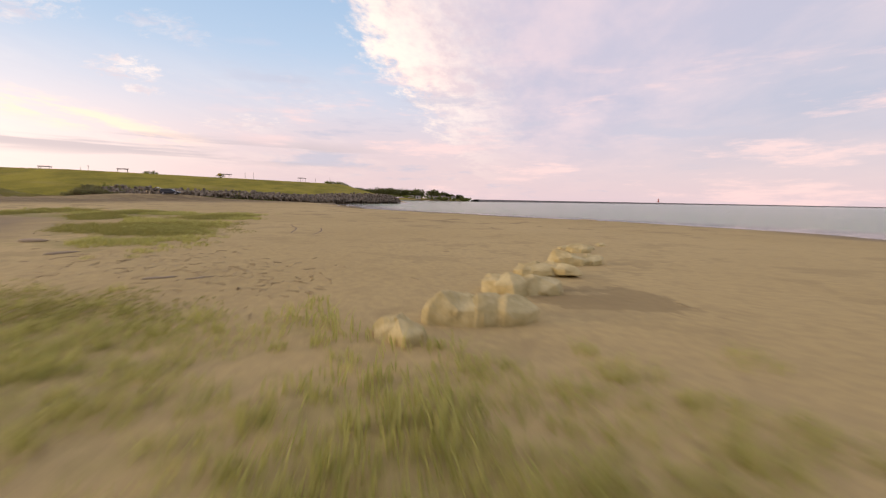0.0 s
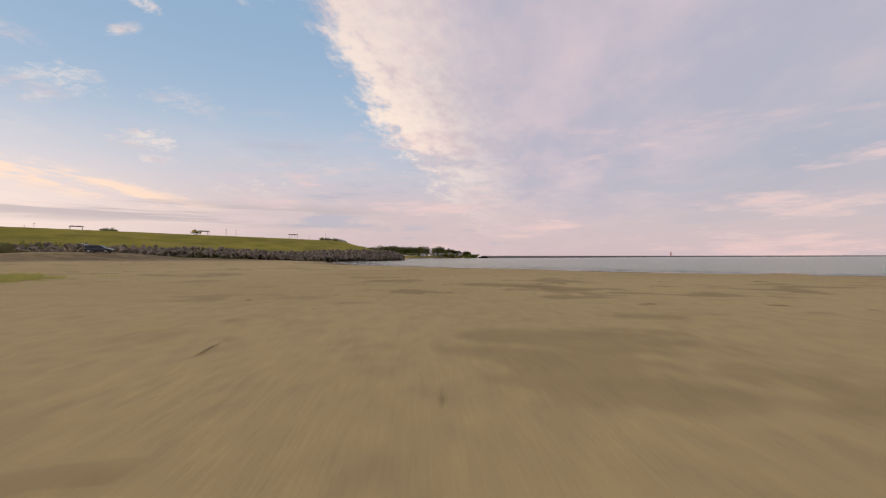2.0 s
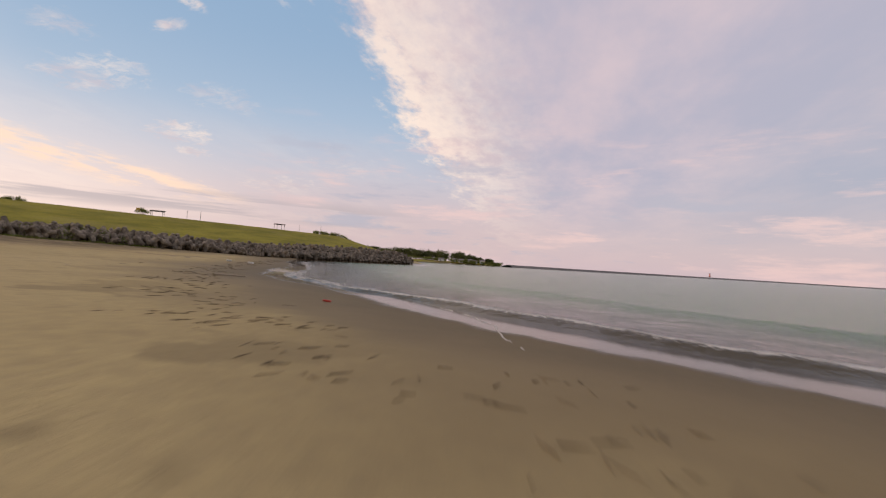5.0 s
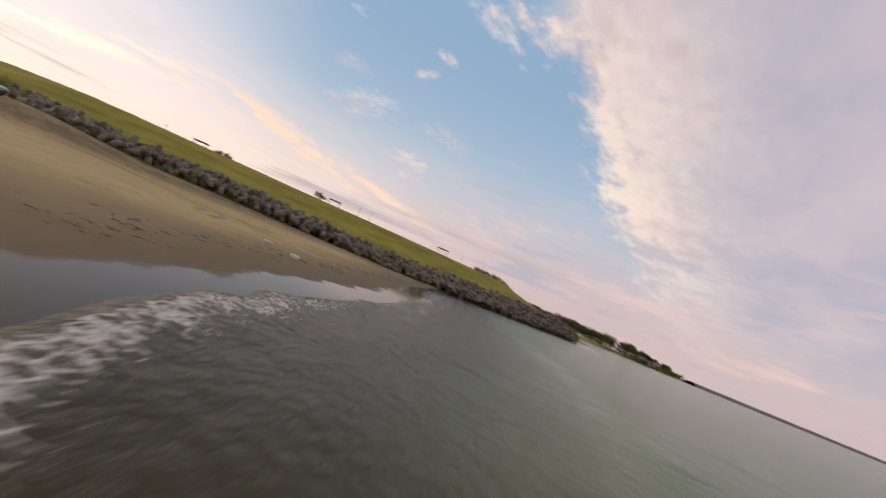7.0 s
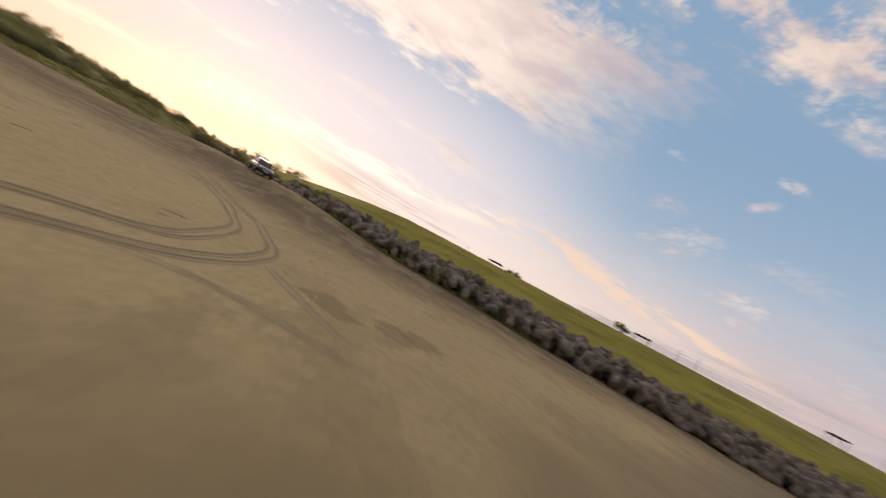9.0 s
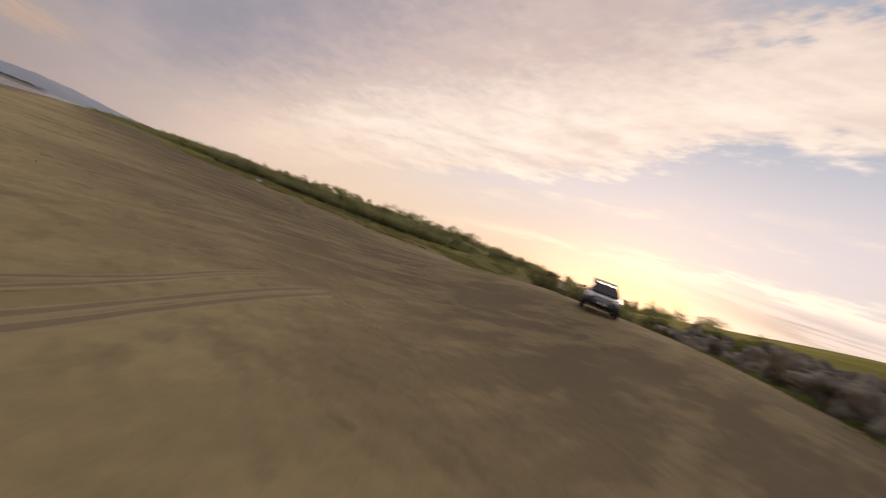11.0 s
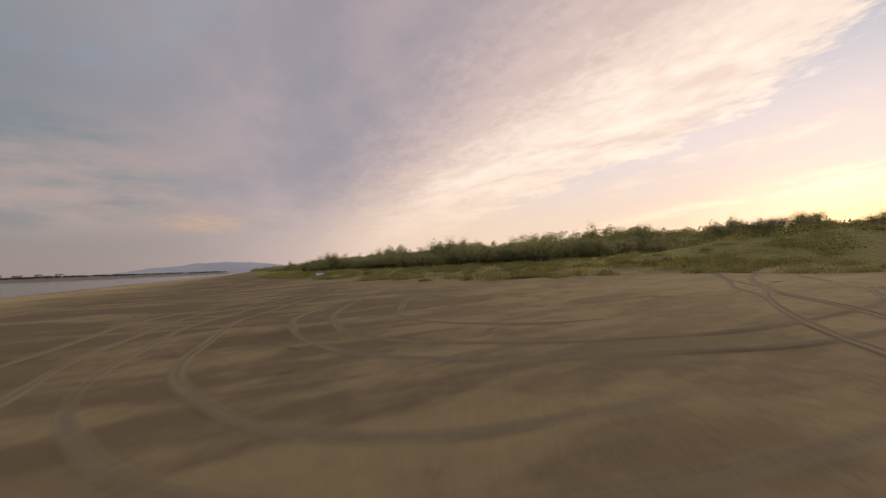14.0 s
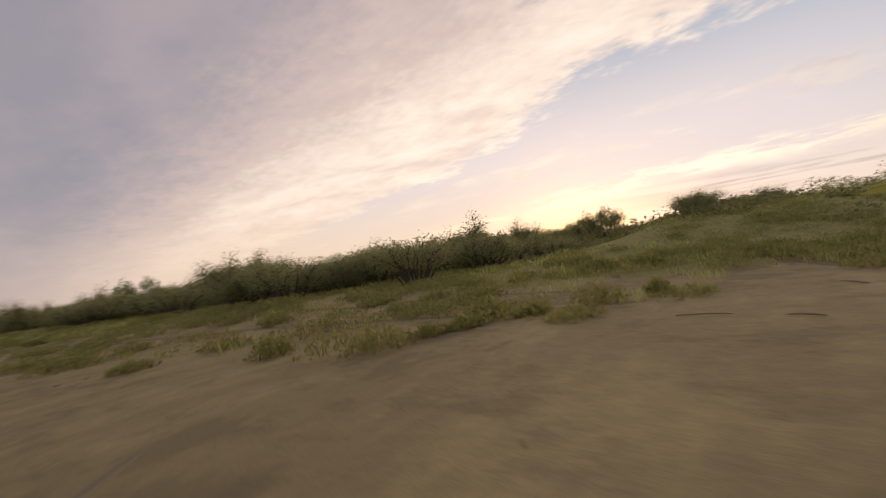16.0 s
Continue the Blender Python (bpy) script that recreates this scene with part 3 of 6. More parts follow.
def land(p):
    """Height of the ground, and what covers it: distance inland, low plants, turf."""
    p = np.asarray(p, float)
    d = np.abs(along(SHORE, p)) * np.where(inside(LAND, p), 1, -1)
    d = d + lumps(p, 9, 3) * 0.7 * np.exp(-np.abs(d) / 25) + 2.2 * soft(p[:, 1], 88, 96) * soft(p[:, 1], 130, 112)
    z = ramp(d, [-400, -60, -10, 0, 3, 6, 12, 28, 50, 70, 200], [-9, -3.2, -0.7, 0, 0.17, 0.36, 0.55, 0.63, 0.70, 0.75, 1.0])
    back = np.abs(along(BACK, p))
    z = z + ramp(back, [0, 4, 8, 13], [0.95, 0.8, 0.35, 0.0]) * soft(d, 8, 45) * (0.5 + 0.95 * soft(p[:, 1], 68, 84)) * (1 - 0.6 * soft(p[:, 1], 89, 101))
    z = z + 0.38 * soft(p[:, 0], -42, -74) * soft(d, 5, 35)
    e = along(DUNE, p)
    z = z + ramp(e, [0, 2.5, 8, 20, 40, 58, 90], [0, 0.25, 0.75, 1.5, 3.0, 4.6, 4.9]) * (1 + 0.22 * lumps(p, 14, 5)) * (d > 0)
    z = z + soft(p[:, 1], 112, 88) * (0.9 * soft(e, 14, 45) * soft(p[:, 1], 20, 50) + 1.5 * soft(e, 3, 13) * soft(p[:, 1], 56.5, 62) + 0.8 * soft(e, 12, 24) * soft(p[:, 1], 60, 72) + 1.4 * soft(e, 28, 62) * soft(p[:, 1], 36, 60))
    plateau = np.where(inside(PLATEAU, p), 0, np.abs(along(PLATEAU + PLATEAU[:1], p)))
    deep = np.where(inside(PLATEAU, p), np.abs(along(PLATEAU + PLATEAU[:1], p)), 0)
    slope = (ramp(plateau, [0, 3, 36, 46], [9.1, 8.6, 2.2, 0.0]) - 0.7 * soft(deep, 1.5, 6))
    slope = np.where(d > 0, np.minimum(slope, 0.3 + 0.4 * np.maximum(d, 0)), -99)
    bank = slope > z
    z = np.maximum(z, slope)
    far = soft(p[:, 1], 395, 425) * (d > 0) * soft(d, 0, 8)
    z = z + far * 1.6
    rough = np.exp(-np.abs(d - 60) / 90) * (d > 6)
    z = z + (lumps(p, 6, 1) * 0.07 + lumps(p, 2.3, 2) * 0.035 + lumps(p, 1.1, 9) * 0.015) * rough * (1 - 0.6 * bank)
    cover = soft(e, -1.0, 3.0) * (0.78 + 0.3 * lumps(p, 5, 8) + 0.2 * soft(e, 4, 9))
    meadow = soft(-p[:, 0] - 10 - 0.55 * (p[:, 1] - 13), -3, 3) * soft(p[:, 1], 43, 37) * soft(p[:, 1] - 1.1 * np.maximum(-p[:, 0] - 28, 0), 9, 15) * soft(-p[:, 0], 72, 58) * (0.62 + 0.4 * lumps(p, 7, 62))
    start = 0.5 * soft(np.hypot((p[:, 0] + 2) / 11, (p[:, 1] - 2) / 6.5), 1.2, 0.5)
    cover = np.maximum(cover, np.maximum(meadow, start)) * (d > 8)
    turf = np.where(bank & (plateau < 38), 1.0, 0.0) + far
    return z, d, np.clip(cover, 0, 1), np.clip(turf, 0, 1)


GRID_X, GRID_Y = np.arange(-200, 60.1, 0.5), np.arange(-90, 250.1, 0.5)
GRID_Z = land(np.stack(np.meshgrid(GRID_X, GRID_Y), -1).reshape(-1, 2))[0].reshape(len(GRID_Y), len(GRID_X)).tolist()


def height(x, y):
    """The ground's height at a place, from a half-metre table near the beach."""
    u, v = (x + 200) * 2, (y + 90) * 2
    i, j = int(u), int(v)
    if not (0 <= i < len(GRID_X) - 1 and 0 <= j < len(GRID_Y) - 1):
        return float(land(np.array([[x, y]]))[0][0])
    a, b = u - i, v - j
    lo, hi = GRID_Z[j], GRID_Z[j + 1]
    return (lo[i] * (1 - a) + lo[i + 1] * a) * (1 - b) + (hi[i] * (1 - a) + hi[i + 1] * a) * b


def link(name, verts, faces, mat, parent=None, label="", smooth=False):
    me = bpy.data.meshes.new(name)
    me.from_pydata([tuple(map(float, v)) for v in verts], [], [tuple(map(int, f)) for f in faces])
    me.materials.append(mat)
    if smooth:
        me.polygons.foreach_set("use_smooth", [True] * len(me.polygons))
    ob = new(name, me)
    if parent is not None:
        ob.parent = parent
    if label:
        ob["label"] = label
    return ob


def part(name, bm, mat, parent, label="", smooth=False):
    me = bpy.data.meshes.new(name)
    bm.normal_update()
    bm.to_mesh(me)
    bm.free()
    me.materials.append(mat)
    if smooth:
        me.polygons.foreach_set("use_smooth", [True] * len(me.polygons))
    ob = new(name, me)
    ob.parent = parent
    if label:
        ob["label"] = label
    return ob


def empty(name, label, category, group="", m=None, kind=""):
    ob = tagged(new(name), label, category, group, kind)
    if m is not None:
        ob.matrix_world = m
    return ob


def spread(fine_low, fine_high, step, low, high, grow=1.16):
    """Even steps within a stretch, then ever longer ones out to the ends."""
    mid = list(np.arange(fine_low, fine_high + step / 2, step))
    out, s = [], step
    x = fine_high
    while x < high:
        s *= grow
        x = min(high, x + s)
        out.append(x)
    back, s = [], step
    x = fine_low
    while x > low:
        s *= grow
        x = max(low, x - s)
        back.append(x)
    return np.array(back[::-1] + mid + out)


def sheet(name, xs, ys, mat, shape):
    """A grid over the plan; shape(points) gives heights and a dict of values for the material."""
    gx, gy = np.meshgrid(xs, ys)
    p = np.column_stack([gx.ravel(), gy.ravel()])
    z, values = shape(p)
    nx, ny = len(xs), len(ys)
    i = np.arange(nx * ny).reshape(ny, nx)
    quads = np.stack([i[:-1, :-1], i[:-1, 1:], i[1:, 1:], i[1:, :-1]], -1).reshape(-1, 4)
    me = bpy.data.meshes.new(name)
    me.vertices.add(nx * ny)
    me.vertices.foreach_set("co", np.column_stack([p, z]).astype(np.float32).ravel())
    me.loops.add(quads.size)
    me.loops.foreach_set("vertex_index", quads.astype(np.int32).ravel())
    me.polygons.add(len(quads))
    me.polygons.foreach_set("loop_start", np.arange(0, quads.size, 4, dtype=np.int32))
    me.polygons.foreach_set("use_smooth", np.ones(len(quads), bool))
    me.update(calc_edges=True)
    me.validate()
    for key, v in values.items():
        me.attributes.new(key, "FLOAT", "POINT").data.foreach_set("value", v.astype(np.float32))
    me.materials.append(mat)
    return new(name, me)


# how far up the last wave has wetted the sand
WET = [(60, 1), (38, 36), (28.5, 44.5), (16.5, 55), (4.5, 61.6), (-4.3, 67.2), (-10, 70.2), (-14.7, 72.5), (-17.5, 74.6), (-20.4, 77.2), (-22.4, 78.9), (-24.6, 80.9), (-27.6, 82.4), (-31.4, 85.4),
       (-33.3, 88.2), (-35.4, 91.0), (-37.3, 94.4), (-38.8, 97.4), (-41.0, 101.6), (-45, 107.6), (-55, 120), (-66, 138)]


def ground_shape(p):
    z, d, cover, turf = land(p)
    return z, {"inland": d, "cover": cover, "turf": turf, "wetline": np.clip(along(WET, p), -20, 40)}


# the breaking front, from the east along the beach to the blocks
FRONT = [(60, 8), (41.5, 30), (30, 48), (18, 57.4), (6, 64.0), (-3, 69.4), (-9, 73.2), (-13.3, 75.6), (-17.0, 78.4), (-19.3, 79.6), (-22.2, 80.7), (-24.2, 82.2), (-26.2, 84.2), (-28.8, 86.1),
         (-31.4, 88.3), (-33.4, 91.0), (-34.9, 94.4), (-36.6, 97.8), (-39, 101.9), (-42, 106.2), (-47, 114), (-56, 127), (-62, 139)]


def water_shape(p):
    d = along(SHORE, p)
    off = np.abs(d) * np.where(inside(LAND, p), -1, 1)
    off = off - lumps(p, 9, 3) * 0.7 * np.exp(-np.abs(off) / 25) - 2.2 * soft(p[:, 1], 88, 96) * soft(p[:, 1], 130, 112)
    bend = lumps(p, 17, 11) * 1.3 + lumps(p, 5, 12) * 0.5
    u = -along(FRONT, p) + 0.32 * lumps(p, 2.6, 21) + 0.20 * lumps(p, 1.1, 22)
    strength = np.clip(0.88 + 0.40 * lumps(p, 7, 14), 0.3, 1.05) * np.interp(p[:, 0], [-50, -42, -36, -30, -26, -22, -16, -11, -7, -4, 0, 3, 9], [0.4, 0.55, 0.50, 0.55, 0.8, 1.05, 1.2, 1.3, 0.7, 0.5, 1.0, 1.0, 0.45])
    first = np.where(u > 0, np.exp(-(u / 0.95) ** 2), np.exp(-(u / 0.35) ** 2))
    u2 = off - 9.0 + bend * 1.7
    second = np.where(u2 > 0, np.exp(-(u2 / 1.8) ** 2), np.exp(-(u2 / 0.8) ** 2))
    near = (np.abs(u) < 40) & (off > -6)
    z = np.where(near, 0.17 * first * (0.35 + 0.65 * strength) + 0.10 * second, 0)
    z = z + (lumps(p, 4, 15) * 0.02 + lumps(p, 1.7, 16) * 0.018) * np.exp(-np.maximum(off, 0) / 80) * (u > 1.5) + 0.03 * first * lumps(p, 1.0, 23)
    trail = np.where(u > 0, 1.2 * np.exp(-((u - 0.3) / (0.62 + 0.25 * soft(p[:, 0], -22, -16))) ** 2) + 0.34 * np.exp(-u / 1.5), np.exp(-(u / 0.16) ** 2))
    crest = np.where(near, np.maximum(trail * strength, 0.7 * second * np.clip(lumps(p, 11, 17) - 0.45, 0, 1)), 0)
    return z, {"offshore": off, "crest": crest, "behind": np.clip(u, -5, 200)}


ground = tagged(sheet("ground", spread(-128, 52, 0.75, -4600, 3500), spread(-22, 204, 0.75, -4600, 4600), SAND, ground_shape),
                "wide tan sand beach with damp patches, grass and turf", "beach", kind="structure")
water = tagged(sheet("water", spread(-52, -4, 0.22, -4600, 4700, 1.12), spread(66, 118, 0.22, -4600, 4700, 1.12), WATER, water_shape),
               "calm grey-green sea with small breaking waves", "sea", kind="structure")


# ---------------------------------------------------------------- small builders


def block(bm, size, m=Matrix(), bevel=0.0, segments=1):
    """A box with eased edges, added to bm."""
    made = bmesh.ops.create_cube(bm, size=1.0)
    bmesh.ops.scale(bm, vec=size, verts=made["verts"])
    if bevel:
        edges = list({e for v in made["verts"] for e in v.link_edges})
        verts = bmesh.ops.bevel(bm, geom=edges, offset=bevel, segments=segments, affect="EDGES", profile=0.5)["verts"]
        made = {"verts": verts}
    bmesh.ops.transform(bm, matrix=m, verts=list({v for v in made["verts"]}))


def cone(bm, r1, r2, depth, m=Matrix(), sides=10, caps=True):
    made = bmesh.ops.create_cone(bm, cap_ends=caps, segments=sides, radius1=r1, radius2=r2, depth=depth)
    bmesh.ops.transform(bm, matrix=m, verts=made["verts"])


def tube(verts, faces, path, radii, sides=5):
    """A bent, tapering tube, added to lists of points and faces."""
    start = len(verts)
    for k, (p, r) in enumerate(zip(path, radii)):
        ahead = (Vector(path[min(k + 1, len(path) - 1)]) - Vector(path[max(k - 1, 0)])).normalized()
        q = ahead.to_track_quat("Z", "Y")
        for j in range(sides):
            a = j * math.tau / sides
            verts.append(tuple(Vector(p) + q @ Vector((math.cos(a) * r, math.sin(a) * r, 0))))
    for k in range(len(path) - 1):
        for j in range(sides):
            i0, i1 = start + k * sides + j, start + k * sides + (j + 1) % sides
            faces.append((i0, i1, i1 + sides, i0 + sides))


def leaf(verts, faces, at, way, size, width=0.5):
    """One folded leaf of two triangles."""
    width = width * 1.25
    way = Vector(way).normalized()
    side = way.cross(Vector((random.uniform(-1, 1), random.uniform(-1, 1), random.uniform(-1, 1)))).normalized() * size * width * 0.5
    k = len(verts)
    at = Vector(at)
    verts += [tuple(at), tuple(at + way * size * 0.5 + side), tuple(at + way * size), tuple(at + way * size * 0.5 - side)]
    faces.append((k, k + 1, k + 2, k + 3))


def shrub(name, label, seed, tall, wide, stems, leaves, leaf_size, leaf_mat, category="shrub", group="", leggy=0.0):
    """Several bent stems that fork, and a ragged crown of single leaves round the ends."""
    random.seed(seed)
    top = empty(name, label, category, group)
    sv, sf, lv, lf = [], [], [], []
    tips = []
    for _ in range(stems):
        a, r = random.uniform(0, math.tau), wide * 0.5 * math.sqrt(random.random())
        h = tall * random.uniform(0.5, 1.0) * (1 - 0.35 * (r / (wide * 0.5)) ** 2)
        end = Vector((math.cos(a) * r, math.sin(a) * r, h))
        base = Vector((math.cos(a) * r * 0.25, math.sin(a) * r * 0.25, -0.1))
        mid = base.lerp(end, 0.5) + Vector((random.uniform(-0.1, 0.1), random.uniform(-0.1, 0.1), 0.12)) * tall
        tube(sv, sf, [base, mid, end], [0.03 * tall ** 0.5, 0.02 * tall ** 0.5, 0.006], 5)
        tips.append((end, mid))
        for _ in range(3):
            b = mid.lerp(end, random.uniform(0.0, 0.7))
            e2 = b + Vector((random.uniform(-1, 1), random.uniform(-1, 1), random.uniform(0.0, 0.9))) * 0.28 * wide * 0.6
            e2.z = max(e2.z, 0.1)
            tube(sv, sf, [b, b.lerp(e2, 0.5) + Vector((0, 0, 0.05)), e2], [0.012, 0.009, 0.004], 4)
            tips.append((e2, b))
    ends = tips[::4]
    for _ in range(leaves):
        end, mid = random.choice(ends) if random.random() < 0.72 else random.choice(tips)
        at = mid.lerp(end, random.uniform(0.08 + 0.5 * leggy, 1.0))
        way = Vector((random.gauss(0, 1), random.gauss(0, 1), random.gauss(0.1, 0.8))).normalized()
        at += way * (0.075 * (wide + tall)) * (0.8 if leggy else 1.0) * random.random() ** 0.4
        at.z = max(at.z, 0.04)
        leaf(lv, lf, at, way + Vector((random.gauss(0, 0.6), random.gauss(0, 0.6), random.gauss(0.2, 0.5))), leaf_size * random.uniform(0.6, 1.3))
    link("branchwork", sv, sf, BARK, top)
    link("foliage", lv, lf, leaf_mat, top)
    return top


def scatter(poly_low, poly_high, count, test, seed):
    """Random places on the plan that pass a test, given points and the land's values."""
    rng = np.random.default_rng(seed)
    out = []
    while len(out) < count:
        p = rng.uniform(poly_low, poly_high, (max(400, count), 2))
        keep = test(p, rng)
        out += [tuple(q) for q in p[keep]]
        seed += 1
        if seed > 100000:
            break
    return out[:count]


# ---------------------------------------------------------------- armour blocks at the foot of the bank


def tetrapod_mesh():
    bm = bmesh.new()
    legs = [Vector((0, 0, 1))] + [Vector((math.cos(a) * 0.943, math.sin(a) * 0.943, -0.333)) for a in (0, math.tau / 3, 2 * math.tau / 3)]
    for way in legs:
        q = way.to_track_quat("Z", "Y").to_matrix().to_4x4()
        rings = []
        for h, r in ((0.0, 0.47), (0.35, 0.43), (1.06, 0.30), (1.13, 0.22)):
            rings.append([bm.verts.new(q @ Vector((math.cos(k * math.tau / 8) * r, math.sin(k * math.tau / 8) * r, h))) for k in range(8)])
        for a, b in zip(rings[:-1], rings[1:]):
            for k in range(8):
                bm.faces.new((a[k], a[(k + 1) % 8], b[(k + 1) % 8], b[k]))
        bm.faces.new(rings[-1])
    bmesh.ops.recalc_face_normals(bm, faces=bm.faces)
    me = bpy.data.meshes.new("tetrapod")
    bm.to_mesh(me)
    bm.free()
    me.materials.append(CONCRETE)
    return me


def tetrapod_places():
    random.seed(21)
    line = [Vector((*p, 0)) for p in TOE]
    total, out = 0.0, []
    for a, b in zip(line[:-1], line[1:]):
        seg, way = (b - a).length, (b - a).normalized()
        back = Vector((-way.y, way.x, 0))
        s = 0.0
        while s < seg:
            for row in range(8):
                for layer in (0, 1):
                    p = a + way * (s + random.uniform(-0.5, 0.5) + 0.7 * layer) + back * (0.6 + row * 1.25 + random.uniform(-0.4, 0.4))
                    lift = ((0.45, 0.6, 0.75, 0.8, 0.8, 0.8, 0.75, 0.6)[row] if layer == 0 else (0, 1.0, 1.3, 1.55, 1.65, 1.6, 1.45, 1.1)[row]) + random.uniform(-0.2, 0.2)
                    if random.random() < ((0, 0, 0.1, 0.15, 0.2, 0.25, 0.4, 0.6)[row] if layer == 0 else (1, 0.55, 0.2, 0.1, 0.1, 0.15, 0.35, 0.6)[row]):
                        continue
                    if layer and p.y < 92.0 + 4.0 * random.random():
                        continue
                    out.append((p.x, p.y, lift))
            s += 1.45
    return out


def tetrapods():
    me = tetrapod_mesh()
    places = tetrapod_places()
    order = sorted(places, key=lambda p: abs(p[1] - 112) + 0.02 * p[0])
    random.seed(4)
    rest_v, rest_f = [], []
    base_v = [v.co.copy() for v in me.vertices]
    base_f = [tuple(f.vertices) for f in me.polygons]
    for k, (x, y, lift) in enumerate(order):
        scale = random.uniform(0.78, 1.04)
        turn = Euler([random.uniform(0, math.tau) for _ in range(3)]).to_matrix().to_4x4()
        ground_z = height(x, y)
        m = Matrix.Translation((x, y, ground_z + lift)) @ turn @ Matrix.Scale(scale, 4)
        low = min((m @ v).z for v in base_v)
        if lift < 0.9:
            m = Matrix.Translation((0, 0, ground_z - 0.12 - low)) @ m
        if k < 290:
            ob = new("tetrapod", me)
            ob.matrix_world = m
            tagged(ob, "weathered grey-brown concrete tetrapod in a heap below the bank", "tetrapod", "tetrapods below the bank")
        else:
            start = len(rest_v)
            rest_v += [tuple(m @ v) for v in base_v]
            rest_f += [tuple(i + start for i in f) for f in base_f]
    tagged(link("tetrapod_heap", rest_v, rest_f, CONCRETE), "heap of weathered grey-brown concrete tetrapods", "tetrapods", kind="stuff")


tetrapods()

# ---------------------------------------------------------------- boulders in a row on the sand


def boulder(at, size, seed, label):
    """A lump of split stone: an uneven hull with a broad foot and a peak, chipped at the edges."""
    random.seed(seed)
    whole = bmesh.new()
    lumps_ = [((0, 0), 1.0)] if size[0] < 0.7 else [((-0.12, 0.03), 0.86), ((0.16, -0.05), 0.80), ((0.02, 0.10), 0.6)]
    for (ox, oy), share in lumps_:
        bm = bmesh.new()
        tall = size[2] * (random.uniform(0.68, 1.02) if share < 1 else 1.0)
        for k in range(6):
            a = (k + random.uniform(-0.3, 0.3)) * math.tau / 6
            for low, high, wide in ((-0.5, -0.4, 1.0), (-0.05, 0.22, 0.95)):
                r = wide * random.uniform(0.80, 1.08) / 2
                bm.verts.new(((ox + math.cos(a) * r * share) * size[0], (oy + math.sin(a) * r * share * 1.25) * size[1], random.uniform(low, high) * tall))
        lean = random.uniform(0, math.tau)
        for k in range(3):
            a, r = lean + k * 2.0 + random.uniform(-0.4, 0.4), random.uniform(0.12, 0.34)
            bm.verts.new(((ox + math.cos(a) * r * share) * size[0], (oy + math.sin(a) * r * share) * size[1], (0.50 - 0.17 * k * random.random()) * tall))
        bmesh.ops.convex_hull(bm, input=bm.verts)
        bmesh.ops.delete(bm, geom=[v for v in bm.verts if not v.link_faces], context="VERTS")
        bmesh.ops.bevel(bm, geom=list(bm.edges), offset=0.016 * min(size), segments=1, affect="EDGES", profile=0.6)
        bmesh.ops.subdivide_edges(bm, edges=[e for e in bm.edges if e.calc_length() > 0.2], cuts=2, use_grid_fill=True)
        bm.normal_update()
        for v in bm.verts:
            v.co += v.normal * noise.noise(v.co * 5 + Vector((seed, 0, 0))) * 0.035
        shell = bpy.data.meshes.new("lump")
        bm.to_mesh(shell)
        bm.free()
        whole.from_mesh(shell)
        bpy.data.meshes.remove(shell)
    bm = whole
    me = bpy.data.meshes.new("boulder")
    bm.normal_update()
    bm.to_mesh(me)
    bm.free()
    me.materials.append(BOULDER)
    ob = new("boulder", me)
    z = height(at[0], at[1])
    ob.matrix_world = pose(at[0], at[1], z + size[2] * 0.30, random.uniform(-8, 8), random.uniform(-8, 8), random.uniform(-35, 35))
    return tagged(ob, label, "boulder", "row of boulders")


for spot, dims, label in (
        ((1.5, 6.85), (0.94, 0.59, 0.43), "small split yellowish stone block lying on sand"),
        ((2.1, 8.0), (1.27, 0.89, 0.70), "large yellowish angular boulder half sunk in sand"),
        ((2.8, 8.2), (1.27, 0.84, 0.60), "yellowish angular boulder leaning on its neighbour"),
        ((2.7, 10.45), (1.14, 0.84, 0.60), "pale yellowish boulder with a flat top"),
        ((3.4, 10.65), (1.14, 0.84, 0.49), "pale yellow-brown boulder with chipped edges"),
        ((3.3, 12.75), (1.09, 0.79, 0.49), "pale yellowish boulder in a row on sand"),
        ((3.95, 13.0), (1.14, 0.84, 0.48), "pale yellowish boulder with rounded corners"),
        ((4.3, 15.0), (1.14, 0.79, 0.56), "cream-coloured boulder in a row on sand"),
        ((4.95, 15.3), (1.03, 0.79, 0.42), "cream-coloured low boulder in the row"),
        ((4.9, 18.2), (0.96, 0.69, 0.46), "small cream-coloured boulder at the row's end"),
        ((4.4, 19.1), (0.55, 0.40, 0.22), "small pale stone past the boulder row"),
        ((5.4, 19.4), (0.60, 0.40, 0.23), "small pale stone beside the boulder row"),
        ((6.05, 21.1), (0.49, 0.34, 0.20), "small pale stone lying alone on sand")):
    boulder(spot, dims, hash(spot) % 997, label)


# ---------------------------------------------------------------- the parked car


def loft(sections, close=True):
    """A skin over closed cross-sections of equal count, capped at both ends."""
    bm = bmesh.new()
    rings = [[bm.verts.new(p) for p in ring] for ring in sections]
    for a, b in zip(rings[:-1], rings[1:]):
        for k in range(len(a)):
            bm.faces.new((a[k], a[(k + 1) % len(a)], b[(k + 1) % len(b)], b[k]))
    if close:
        bm.faces.new(rings[0][::-1])
        bm.faces.new(rings[-1])
    bmesh.ops.recalc_face_normals(bm, faces=bm.faces)
    return bm


